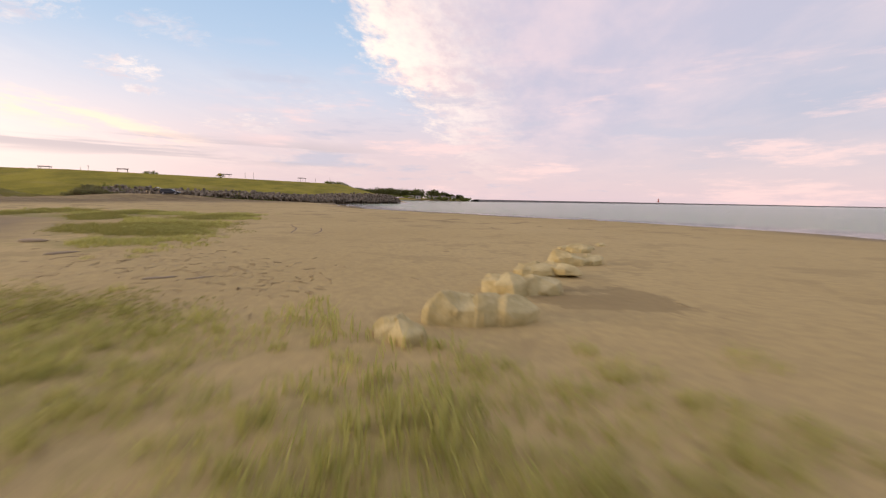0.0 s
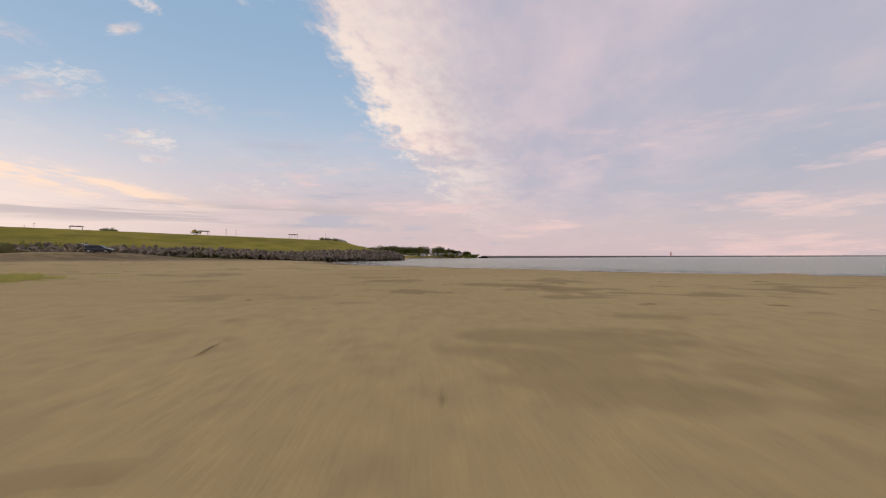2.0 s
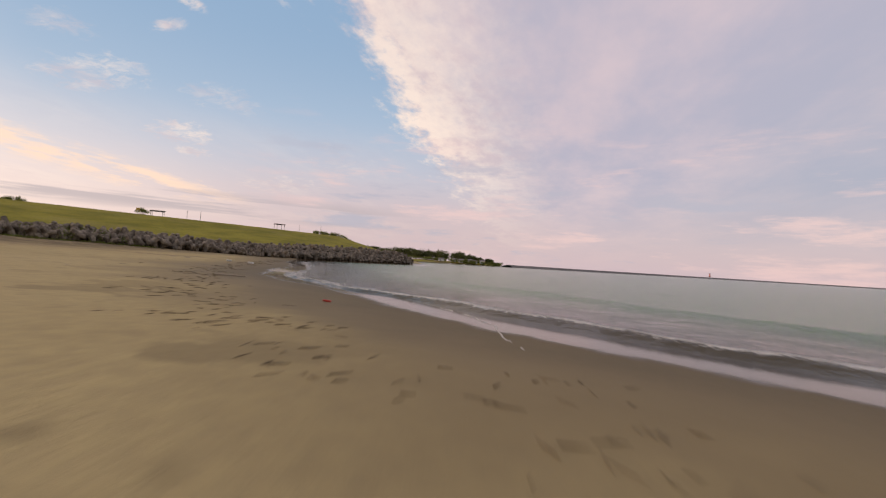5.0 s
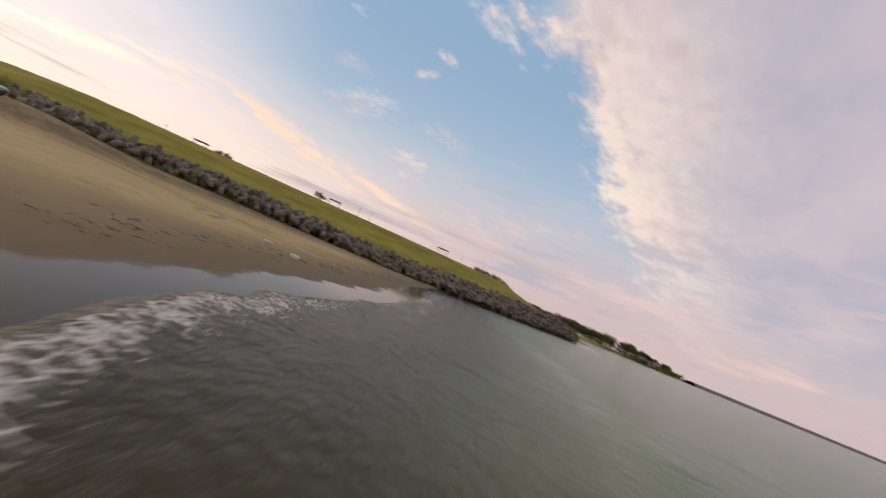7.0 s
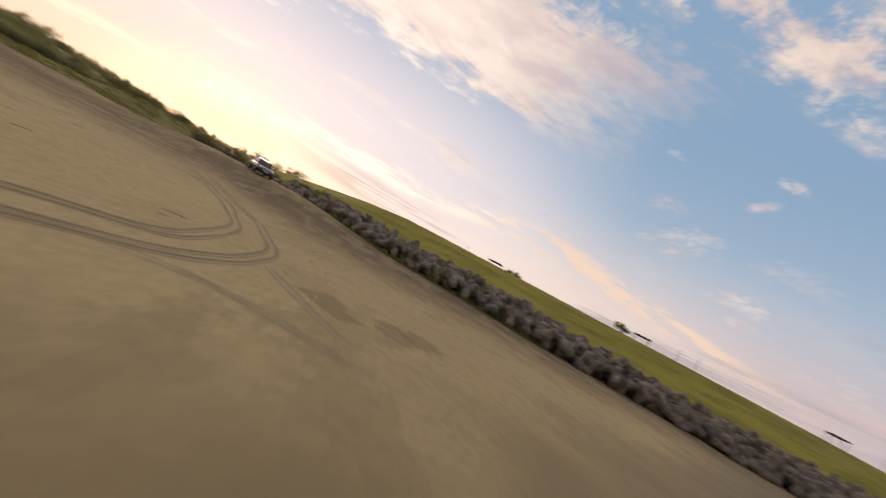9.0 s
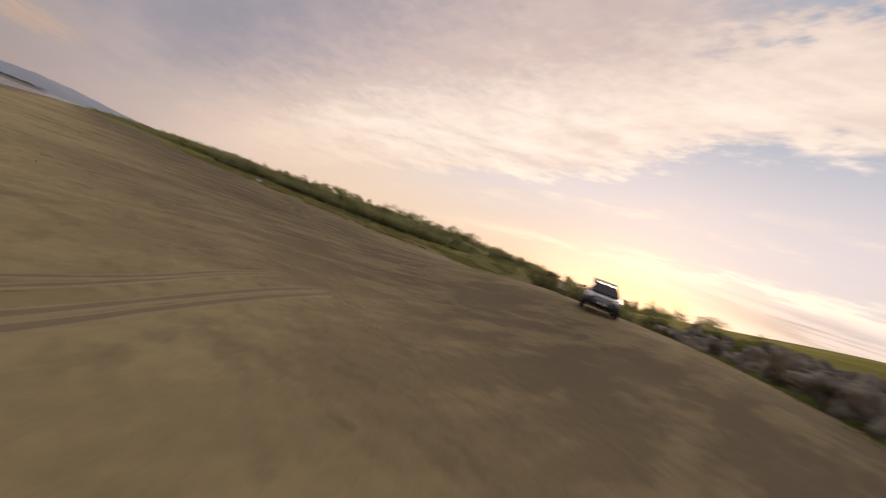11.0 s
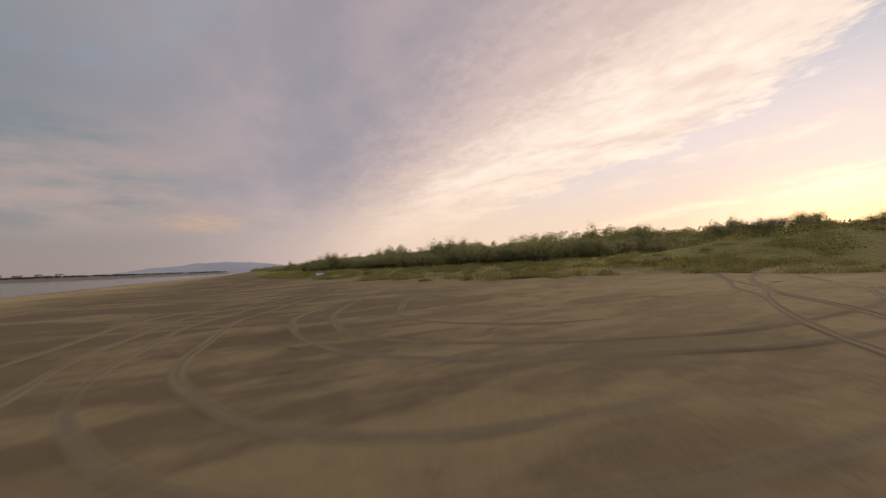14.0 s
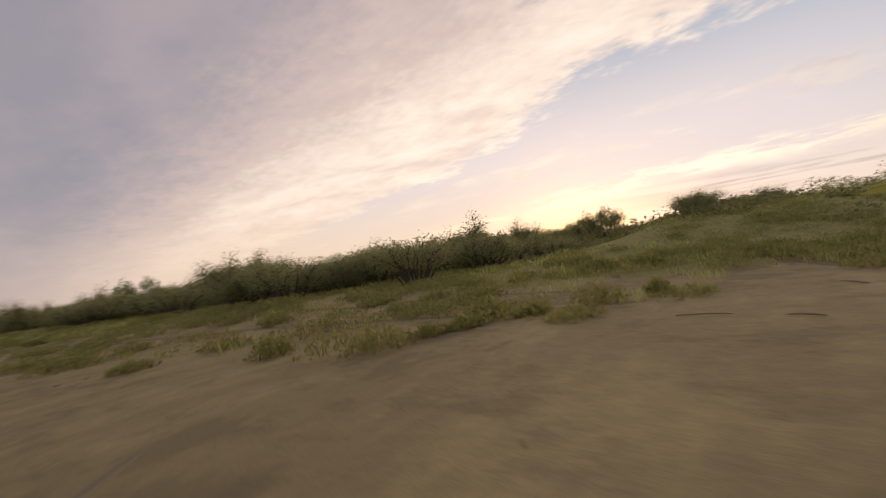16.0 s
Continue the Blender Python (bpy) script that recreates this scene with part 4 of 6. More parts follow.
def panel(points, thick=0.012):
    """A thin solid plate from corner points."""
    bm = bmesh.new()
    face = bm.faces.new([bm.verts.new(p) for p in points])
    bm.normal_update()
    made = bmesh.ops.extrude_face_region(bm, geom=[face])
    shift = face.normal * -thick
    bmesh.ops.translate(bm, vec=shift, verts=[g for g in made["geom"] if isinstance(g, bmesh.types.BMVert)])
    bmesh.ops.recalc_face_normals(bm, faces=bm.faces)
    return bm


def parked_car(m):
    car = empty("station_wagon", "dark blue-black station wagon parked on sand, tailgate open", "car", m=m)
    # lower body: x forward, y left, half-widths, sill and belt heights by station
    stations = [(-2.28, 0.72, 0.45, 0.86), (-2.18, 0.82, 0.34, 0.95), (-1.6, 0.87, 0.26, 0.97), (-0.6, 0.88, 0.24, 0.96), (0.5, 0.88, 0.24, 0.95),
                (1.05, 0.88, 0.24, 0.95), (1.55, 0.86, 0.26, 0.88), (2.0, 0.80, 0.30, 0.78), (2.22, 0.68, 0.36, 0.70), (2.30, 0.55, 0.42, 0.62)]
    rings = []
    for x, w, low, high in stations:
        r = 0.10
        rings.append([(x, -w + r, low), (x, w - r, low), (x, w, low + r), (x, w, (low + high) / 2), (x, w - 0.02, high - r), (x, w - 0.10, high),
                      (x, -w + 0.10, high), (x, -w + 0.02, high - r), (x, -w, (low + high) / 2), (x, -w, low + r)])
    part("body", loft(rings), PAINT, car, smooth=False)
    cabin = [(-2.15, 0.70, 0.93, 1.00), (-1.95, 0.70, 0.93, 1.40), (-1.2, 0.68, 0.93, 1.50), (-0.3, 0.67, 0.93, 1.50), (0.25, 0.66, 0.93, 1.44), (1.15, 0.70, 0.90, 0.93)]
    rings = []
    for x, w, low, high in cabin:
        top_w = w - 0.16 * min(1.0, (high - low) / 0.5)
        rings.append([(x, -w - 0.06, low - 0.05), (x, w + 0.06, low - 0.05), (x, w + 0.02, low + 0.02), (x, top_w, high - 0.05), (x, top_w - 0.08, high),
                      (x, -top_w + 0.08, high), (x, -top_w, high - 0.05), (x, -w - 0.02, low + 0.02)])
    part("cabin", loft(rings), PAINT, car)
    part("windscreen", panel([(1.08, 0.60, 0.985), (0.36, 0.50, 1.435), (0.36, -0.50, 1.435), (1.08, -0.60, 0.985)]), GLASS, car, "sloping dark windscreen")
    for side in (1, -1):
        for x0, x1, t0, t1 in ((-0.28, 0.85, -0.22, 0.28), (-1.20, -0.36, -1.15, -0.36), (-1.95, -1.28, -1.85, -1.28)):
            part("side_window", panel([(x0, side * 0.735, 0.99), (x1, side * 0.735, 0.99), (t1, side * 0.575, 1.37), (t0, side * 0.575, 1.37)]), GLASS, car)
        bm = bmesh.new()
        block(bm, (0.10, 0.20, 0.12), pose(0.72, side * 0.96, 1.0), 0.03)
        part("mirror", bm, PAINT, car)
        bm = bmesh.new()
        block(bm, (0.22, 0.30, 0.13), pose(2.13, side * 0.55, 0.67, 0, 12, side * -18), 0.03)
        part("headlight", bm, LAMP_GLASS, car, "clear headlight")
        bm = bmesh.new()
        block(bm, (0.06, 0.14, 0.30), pose(-2.24, side * 0.68, 0.80), 0.02)
        part("tail_light", bm, RED_PLASTIC, car, "red tail light")
        for x in (-0.36, -1.25):
            bm = bmesh.new()
            block(bm, (0.18, 0.03, 0.03), pose(x + 0.1, side * 0.89, 0.86), 0.01)
            part("door_handle", bm, CHROME, car)
        bm = bmesh.new()
        block(bm, (1.7, 0.03, 0.03), pose(-0.9, side * 0.52, 1.53), 0.01)
        part("roof_rail", bm, STEEL, car)
        for x in (1.38, -1.42):
            bm = bmesh.new()
            turn = pose(x, side * 0.78, 0.32, 90)
            cone(bm, 0.32, 0.32, 0.20, turn, 24)
            bmesh.ops.bevel(bm, geom=[e for e in bm.edges if e.calc_length() < 0.12], offset=0.03, segments=2, affect="EDGES")
            wheel = part("wheel", bm, RUBBER, car, "black tyre on a silver rim")
            bm = bmesh.new()
            cone(bm, 0.21, 0.21, 0.215, turn, 20)
            part("rim", bm, ALLOY, wheel)
            for k in range(5):
                bm = bmesh.new()
                a = k * math.tau / 5
                block(bm, (0.05, 0.02, 0.19), turn @ pose(math.cos(a) * 0.1, math.sin(a) * 0.1, -side * 0.112) @ pose(0, 0, 0, 90, 0, 0) @ pose(0, 0, 0, 0, -math.degrees(a) + 90, 0), 0.01)
                part("spoke", bm, STEEL, wheel)
    bm = bmesh.new()
    block(bm, (0.08, 0.78, 0.11), pose(2.28, 0, 0.60), 0.02)
    part("grille", bm, STEEL, car, "dark grille with chrome bar")
    bm = bmesh.new()
    block(bm, (0.12, 1.30, 0.12), pose(2.24, 0, 0.40), 0.04)
    part("bumper", bm, RUBBER, car)
    bm = bmesh.new()
    block(bm, (0.02, 0.42, 0.10), pose(2.325, 0, 0.47), 0.005)
    part("number_plate", bm, WHITE_PAINT, car, "white plate with a plain dark bar")
    bm = bmesh.new()
    block(bm, (0.006, 0.32, 0.035), pose(2.338, 0, 0.47))
    part("plate_bar", bm, RUBBER, car)
    # tailgate, swung up over the open boot
    gate = part("tailgate", panel([(-1.98, 0.62, 1.50), (-1.98, -0.62, 1.50), (-2.95, -0.68, 1.78), (-2.95, 0.68, 1.78)], 0.06), PAINT, car, "raised tailgate")
    part("rear_window", panel([(-2.08, 0.48, 1.545), (-2.08, -0.48, 1.545), (-2.55, -0.50, 1.68), (-2.55, 0.50, 1.68)], 0.02), GLASS, gate)
    # solid black slab in place of the boot's shaded inside
    bm = bmesh.new()
    block(bm, (0.05, 1.15, 0.42), pose(-2.13, 0, 1.12), 0.01)
    part("boot_opening", bm, RUBBER, car, "dark slab for the shaded inside of the boot")
    return car


parked_car(pose(-82.6, 86.8, height(-82.6, 86.8), 0, 0, 28) @ Matrix.Scale(0.92, 4))


def camp_seat(at, turn):
    """A low folding camp chair of buff canvas on a steel frame."""
    top = empty("camp_chair", "buff canvas folding camp chair standing beside the car", "chair", "camp chairs by the car", pose(*at, height(*at), 0, 0, turn))
    bm = bmesh.new()
    block(bm, (0.48, 0.46, 0.04), pose(0, 0, 0.36, 0, -6), 0.015)
    part("seat", bm, CANVAS, top)
    bm = bmesh.new()
    block(bm, (0.04, 0.46, 0.44), pose(-0.26, 0, 0.58, 0, -14), 0.015)
    part("backrest", bm, CANVAS, top)
    for x in (-0.22, 0.22):
        for y in (-0.22, 0.22):
            bm = bmesh.new()
            cone(bm, 0.014, 0.014, 0.42, pose(x, y, 0.18, 0, 10 if x > 0 else -10), 6)
            part("leg", bm, STEEL, top)


camp_seat((-86.0, 84.6), 30)
camp_seat((-85.2, 83.2), 75)

# ---------------------------------------------------------------- on top of the bank


def shelter(at, turn, wide, label):
    """A picnic shelter: four posts, beams, a flat slatted roof and a bench."""
    top = empty("picnic_shelter", label, "shelter", "picnic shelters on the bank", pose(*at, height(*at), 0, 0, turn))
    for x in (-wide / 2, wide / 2):
        for y in (-0.85, 0.85):
            bm = bmesh.new()
            block(bm, (0.10, 0.10, 2.3), pose(x, y, 1.12), 0.015)
            part("post", bm, DARK_WOOD, top)
    for y in (-0.85, 0.85):
        bm = bmesh.new()
        block(bm, (wide + 0.5, 0.12, 0.18), pose(0, y, 2.32), 0.01)
        part("beam", bm, DARK_WOOD, top)
    for k in range(13):
        bm = bmesh.new()
        block(bm, (0.12, 2.4, 0.09), pose((k - 6) * (wide + 0.4) / 12, 0, 2.46), 0.01)
        part("slat", bm, DARK_WOOD, top)
    bm = bmesh.new()
    block(bm, (wide * 0.6, 0.4, 0.07), pose(0, 0, 0.43), 0.01)
    part("bench", bm, DARK_WOOD, top)
    for x in (-wide * 0.2, wide * 0.2):
        bm = bmesh.new()
        block(bm, (0.3, 0.3, 0.42), pose(x, 0, 0.19), 0.01)
        part("bench_leg", bm, CONCRETE, top)


for spot, turn, wide, label in (((-140.5, 125.0), 52, 2.8, "dark flat-roofed picnic shelter on four posts, beside a shrub"), ((-123.2, 155.2), 62, 2.8, "dark flat-roofed picnic shelter on a turf bank"),
                                ((-110.2, 190.6), 70, 2.8, "dark flat-roofed picnic shelter far along the bank"), ((-160, 114), 40, 2.8, "dark flat-roofed picnic shelter at the bank's end")):
    shelter(spot, turn, wide, label)


def pole(at, tall, label, plate=None):
    top = empty("sign_post", label, "post", "", pose(*at, height(*at), 0, 0, 40))
    bm = bmesh.new()
    cone(bm, 0.06, 0.05, tall, pose(0, 0, tall / 2 - 0.02), 8)
    part("pole", bm, STEEL, top)
    if plate:
        bm = bmesh.new()
        block(bm, (plate[0], 0.04, plate[1]), pose(0, 0, tall - plate[1] / 2), 0.01)
        part("plate", bm, plate[2], top)


pole((-148, 119), 3.0, "thin grey lamp post on the bank", (0.7, 0.12, STEEL))
pole((-150, 118), 2.4, "thin grey post on the bank")
pole((-119.0, 146.2), 1.7, "yellow notice board on a post beside a shrub", (0.8, 0.7, YELLOW_PAINT))
pole((-118.0, 160), 2.6, "thin grey post beside a shelter", (0.5, 0.1, STEEL))
pole((-116.3, 163), 2.8, "thin grey post on the bank")
pole((-106.5, 197), 2.4, "thin grey post far along the bank")
pole((-103.5, 206), 3.4, "tall thin post near the bank's far end")

random.seed(77)
crest_bush = shrub("shrub", "rounded green shrub on the bank's edge", 11, 1.7, 3.4, 14, 1500, 0.16, LEAF_BRIGHT, group="shrubs on the bank")
crest_bush.matrix_world = pose(-132.0, 126.2, height(-132, 126.2), 0, 0, 0)
copy_thing(crest_bush, pose(-130.2, 127.3, height(-130.2, 127.3), 0, 0, 70))
copy_thing(crest_bush, pose(-120.4, 148.6, height(-120.4, 148.6), 0, 0, 140))
for k in range(9):
    x, y = -103.5 + k * 0.65 + random.uniform(-0.5, 0.5), 203 + k * 2.6
    copy_thing(crest_bush, pose(x, y, height(x, y) - 0.5, 0, 0, k * 50))

# low creeping green between the blocks and the turf


def creepers():
    rng = np.random.default_rng(5)
    verts, faces = [], []
    random.seed(6)
    line = [np.array(p, float) for p in TOE]
    for a, b in zip(line[:-1], line[1:]):
        seg = np.hypot(*(b - a))
        way = (b - a) / seg
        back = np.array((-way[1], way[0]))
        for _ in range(int(seg * 3.2)):
            p = a + way * rng.uniform(0, seg) + back * (9.3 + abs(rng.normal(0, 2.0)))
            z = height(*p)
            h = 0.35 + 0.75 * rng.random()
            for _ in range(34):
                q = Vector((p[0] + rng.normal(0, 0.55), p[1] + rng.normal(0, 0.55), z + h * rng.random()))
                leaf(verts, faces, q, (rng.normal(), rng.normal(), rng.normal() + 0.6), 0.24, 0.7)
    for (ax, ay), (bx, by) in zip(TOE[:3], TOE[1:4]):
        seg = math.hypot(bx - ax, by - ay)
        for _ in range(int(seg * 3.5)):
            u, o = rng.random(), rng.uniform(-0.6, 2.6) * (1.0 if ay < 100 else 0.5)
            x, y = ax + u * (bx - ax) + o * (by - ay) / seg, ay + u * (by - ay) - o * (bx - ax) / seg
            z, w, h = height(x, y), rng.uniform(0.3, 0.9), rng.uniform(0.12, 0.4)
            for _ in range(40):
                a, r = rng.uniform(0, math.tau), w * math.sqrt(rng.random())
                leaf(verts, faces, (x + math.cos(a) * r, y + math.sin(a) * r, z + h * (1 - 0.7 * (r / w) ** 2) * rng.random()), (rng.normal(), rng.normal(), rng.normal() + 0.7), 0.14, 0.45)
    for _ in range(150):                     # shrubs growing over the western blocks
        u = rng.random()
        x, y = -106 + 28 * u + rng.normal(0, 1.2), 84 + 24 * u * u + rng.normal(0, 1.2) + 4.5
        z, w, h = height(x, y), rng.uniform(0.5, 1.1), rng.uniform(0.9, 2.0)
        for _ in range(70):
            a, r = rng.uniform(0, math.tau), w * math.sqrt(rng.random())
            leaf(verts, faces, (x + math.cos(a) * r, y + math.sin(a) * r, z + 0.3 + h * (1 - 0.6 * (r / w) ** 2) * rng.random()), (rng.normal(), rng.normal(), rng.normal() + 0.5), 0.2, 0.6)
    tagged(link("creeping_shrubs", verts, faces, LEAF_BRIGHT), "low green creeping shrubs above the concrete blocks", "shrubs", kind="stuff")


creepers()

# ---------------------------------------------------------------- dune plants


def bush(verts, faces, x, y, z, tall, wide, clumps, leaves, size, rng):
    """A low bush in rounded clumps, each a shell of leaves round its twigs."""
    for _ in range(clumps):
        a, r = rng.uniform(0, math.tau), wide * 0.75 * math.sqrt(rng.random())
        big = wide * rng.uniform(0.32, 0.55)
        cz = z + max(0.0, tall - big * 0.8) * (1 - 0.45 * (r / wide) ** 2) * rng.uniform(0.45, 1.0)
        cx, cy = x + math.cos(a) * r, y + math.sin(a) * r
        for way in rng.normal(0, 1, (leaves, 3)):
            way = way / max(0.2, math.sqrt(way[0] ** 2 + way[1] ** 2 + way[2] ** 2))
            q = big * rng.random() ** 0.35
            leaf(verts, faces, (cx + way[0] * q, cy + way[1] * q, max(z, cz + way[2] * q * 0.8)), (way[0] + rng.normal(0, 0.6), way[1] + rng.normal(0, 0.6), way[2] + rng.normal(0.2, 0.6)), size * rng.uniform(0.7, 1.3), 0.6)


def dune_shrubs():
    kinds = [shrub("dune_shrub", "grey-green dense coastal shrub on the dune", 31, 1.7, 2.8, 25, 5600, 0.064, LEAF, "shrub", "shrubs on the dune"),
             shrub("dune_shrub", "broad olive coastal shrub on the dune", 32, 1.25, 3.2, 26, 5400, 0.062, LEAF_OLIVE, "shrub", "shrubs on the dune"),
             shrub("dune_shrub", "dark upright coastal shrub on the dune", 33, 2.4, 2.5, 23, 5600, 0.066, LEAF, "shrub", "shrubs on the dune"),
             shrub("dune_shrub", "tall round-crowned shrub with bare lower stems", 34, 2.8, 2.5, 13, 5200, 0.075, LEAF, "shrub", "shrubs on the dune", 0.7),
             shrub("dune_shrub", "low olive spreading shrub at the dune's foot", 35, 0.8, 2.2, 24, 3600, 0.055, LEAF_OLIVE, "shrub", "shrubs on the dune")]

    def test(p, rng):
        z, d, cover, turf = land(p)
        e = along(DUNE, p)
        thick = (0.2 + 0.8 * soft(lumps(p, 11, 40), -0.5, 0.3)) * np.maximum(0.25 + 0.75 * soft(e, 7, 12), soft(p[:, 1], 58, 66))
        return (e > 7) & (e < 55) & (turf < 0.5) & (rng.random(len(p)) < thick * np.clip(1.2 - e / 60, 0.2, 1)) & ((p[:, 1] < 57) | (e > 10.5))
    spots = scatter((-128, -45), (-80, 80), 146, test, 9)

    def belt(p, rng):
        e = along(DUNE, p)
        return (e > 5.2) & (e < 14) & (rng.random(len(p)) < 0.35 + 0.65 * soft(lumps(p, 5, 47), -0.5, 0.3))
    spots += scatter((-112, 4), (-84, 56.5), 130, belt, 19)
    spots += [(-93, 77), (-95, 79.5), (-97.5, 81), (-99, 83.5), (-101.5, 85), (-104, 87), (-96, 76), (-99, 79), (-103, 82), (-106, 85), (-109, 88), (-101, 77.5), (-98, 86), (-94.5, 82.5)]
    random.seed(10)
    used = set()
    for x, y in spots:
        e = max(16.0 if y > 75 and x > -110 else -9.0, float(along(DUNE, np.array([[x, y]]))[0]))
        k = random.choices(range(5), ((5, 1.5, 1.6, 0.6, 0.3) if y < 58 else (2, 4, 0.4, 0.2, 3)) if e < 17 else (5, 3, 2.5, 0.9, 1))[0]
        sc = random.uniform(0.78, 1.12) * (1.3 if y > 72 else 0.8 if e < 20 and y > 58 else 1.0)
        m = pose(x, y, height(x, y) - 0.08, random.uniform(-6, 6), random.uniform(-6, 6), random.uniform(0, 360)) @ Matrix.Scale(sc, 4)
        if k not in used:
            used.add(k)
            kinds[k].matrix_world = m
        else:
            ob = copy_thing(kinds[k], m)
            ob.matrix_world = m
    for k in set(range(5)) - used:
        kinds[k].matrix_world = pose(-120, 20 + 3 * k, height(-120, 20 + 3 * k))


dune_shrubs()


def far_scrub():
    """The scrub farther south along the dune, as one mass of leaves."""
    rng = np.random.default_rng(15)
    verts, faces = [], []
    random.seed(16)
    for _ in range(1100):
        y = 70 - abs(rng.normal(0, 1)) * 210 if rng.random() < 0.8 else rng.uniform(-10, 80)
        base = np.interp(y, [p[1] for p in DUNE[:8]], [p[0] for p in DUNE[:8]])
        x = base - 14 - abs(rng.normal(0, 26)) if y < -60 else base - 48 - abs(rng.normal(0, 30))
        z = height(x, y)
        if z > 6:
            continue
        close = y > -70
        h, w = rng.uniform(1.3, 3.3) if close else rng.uniform(0.9, 2.3), rng.uniform(0.9, 1.9)
        bush(verts, faces, x, y, z - 0.2, h, w, 6 if close else 4, 52 if close else 14, 0.17 if close else 0.42, rng)
    tagged(link("dune_scrub", verts, faces, LEAF), "grey-green scrub covering the dune far along the beach", "scrub", kind="stuff")


far_scrub()


def undergrowth():
    """Low matted scrub between the shrubs."""
    rng = np.random.default_rng(25)
    random.seed(26)
    verts, faces = [], []

    def test(p, r):
        z, d, cover, turf = land(p)
        e = along(DUNE, p)
        return (e > 6) & (e < 50) & (turf < 0.5) & (r.random(len(p)) < soft(lumps(p, 7, 45), -0.7, 0.2) * soft(e, 5, 12))
    for x, y in scatter((-150, -60), (-82, 82), 2000, test, 27):
        z, h, w = height(x, y), rng.uniform(0.35, 1.45) * (0.45 if y > 0 and along(DUNE, np.array([[x, y]]))[0] < 16 else 1.0), rng.uniform(0.6, 1.5)
        bush(verts, faces, x, y, z - 0.1, h, w, 4, 30, 0.13, rng)
    tagged(link("undergrowth", verts, faces, LEAF_OLIVE), "low olive scrub covering the dune slope", "scrub", kind="stuff")


undergrowth()


def tuft(verts, faces, x, y, z, tall, wide, blades, rng):
    for _ in range(blades):
        a, r = rng.uniform(0, math.tau), wide * 0.5 * math.sqrt(rng.random())
        bx, by = x + math.cos(a) * r, y + math.sin(a) * r
        lean, b = rng.uniform(0.2, 1.1), rng.uniform(0, math.tau)
        h = tall * rng.uniform(0.5, 1.1)
        dx, dy = math.cos(b) * lean * h, math.sin(b) * lean * h
        wx, wy = -math.sin(b) * 0.008 * (1 + h), math.cos(b) * 0.008 * (1 + h)
        k = len(verts)
        verts += [(bx - wx, by - wy, z - 0.02), (bx + wx, by + wy, z - 0.02), (bx + dx * 0.45 + wx, by + dy * 0.45 + wy, z + h * 0.62),
                  (bx + dx * 0.45 - wx, by + dy * 0.45 - wy, z + h * 0.62), (bx + dx, by + dy, z + h * 0.92)]
        faces += [(k, k + 1, k + 2, k + 3), (k + 3, k + 2, k + 4)]


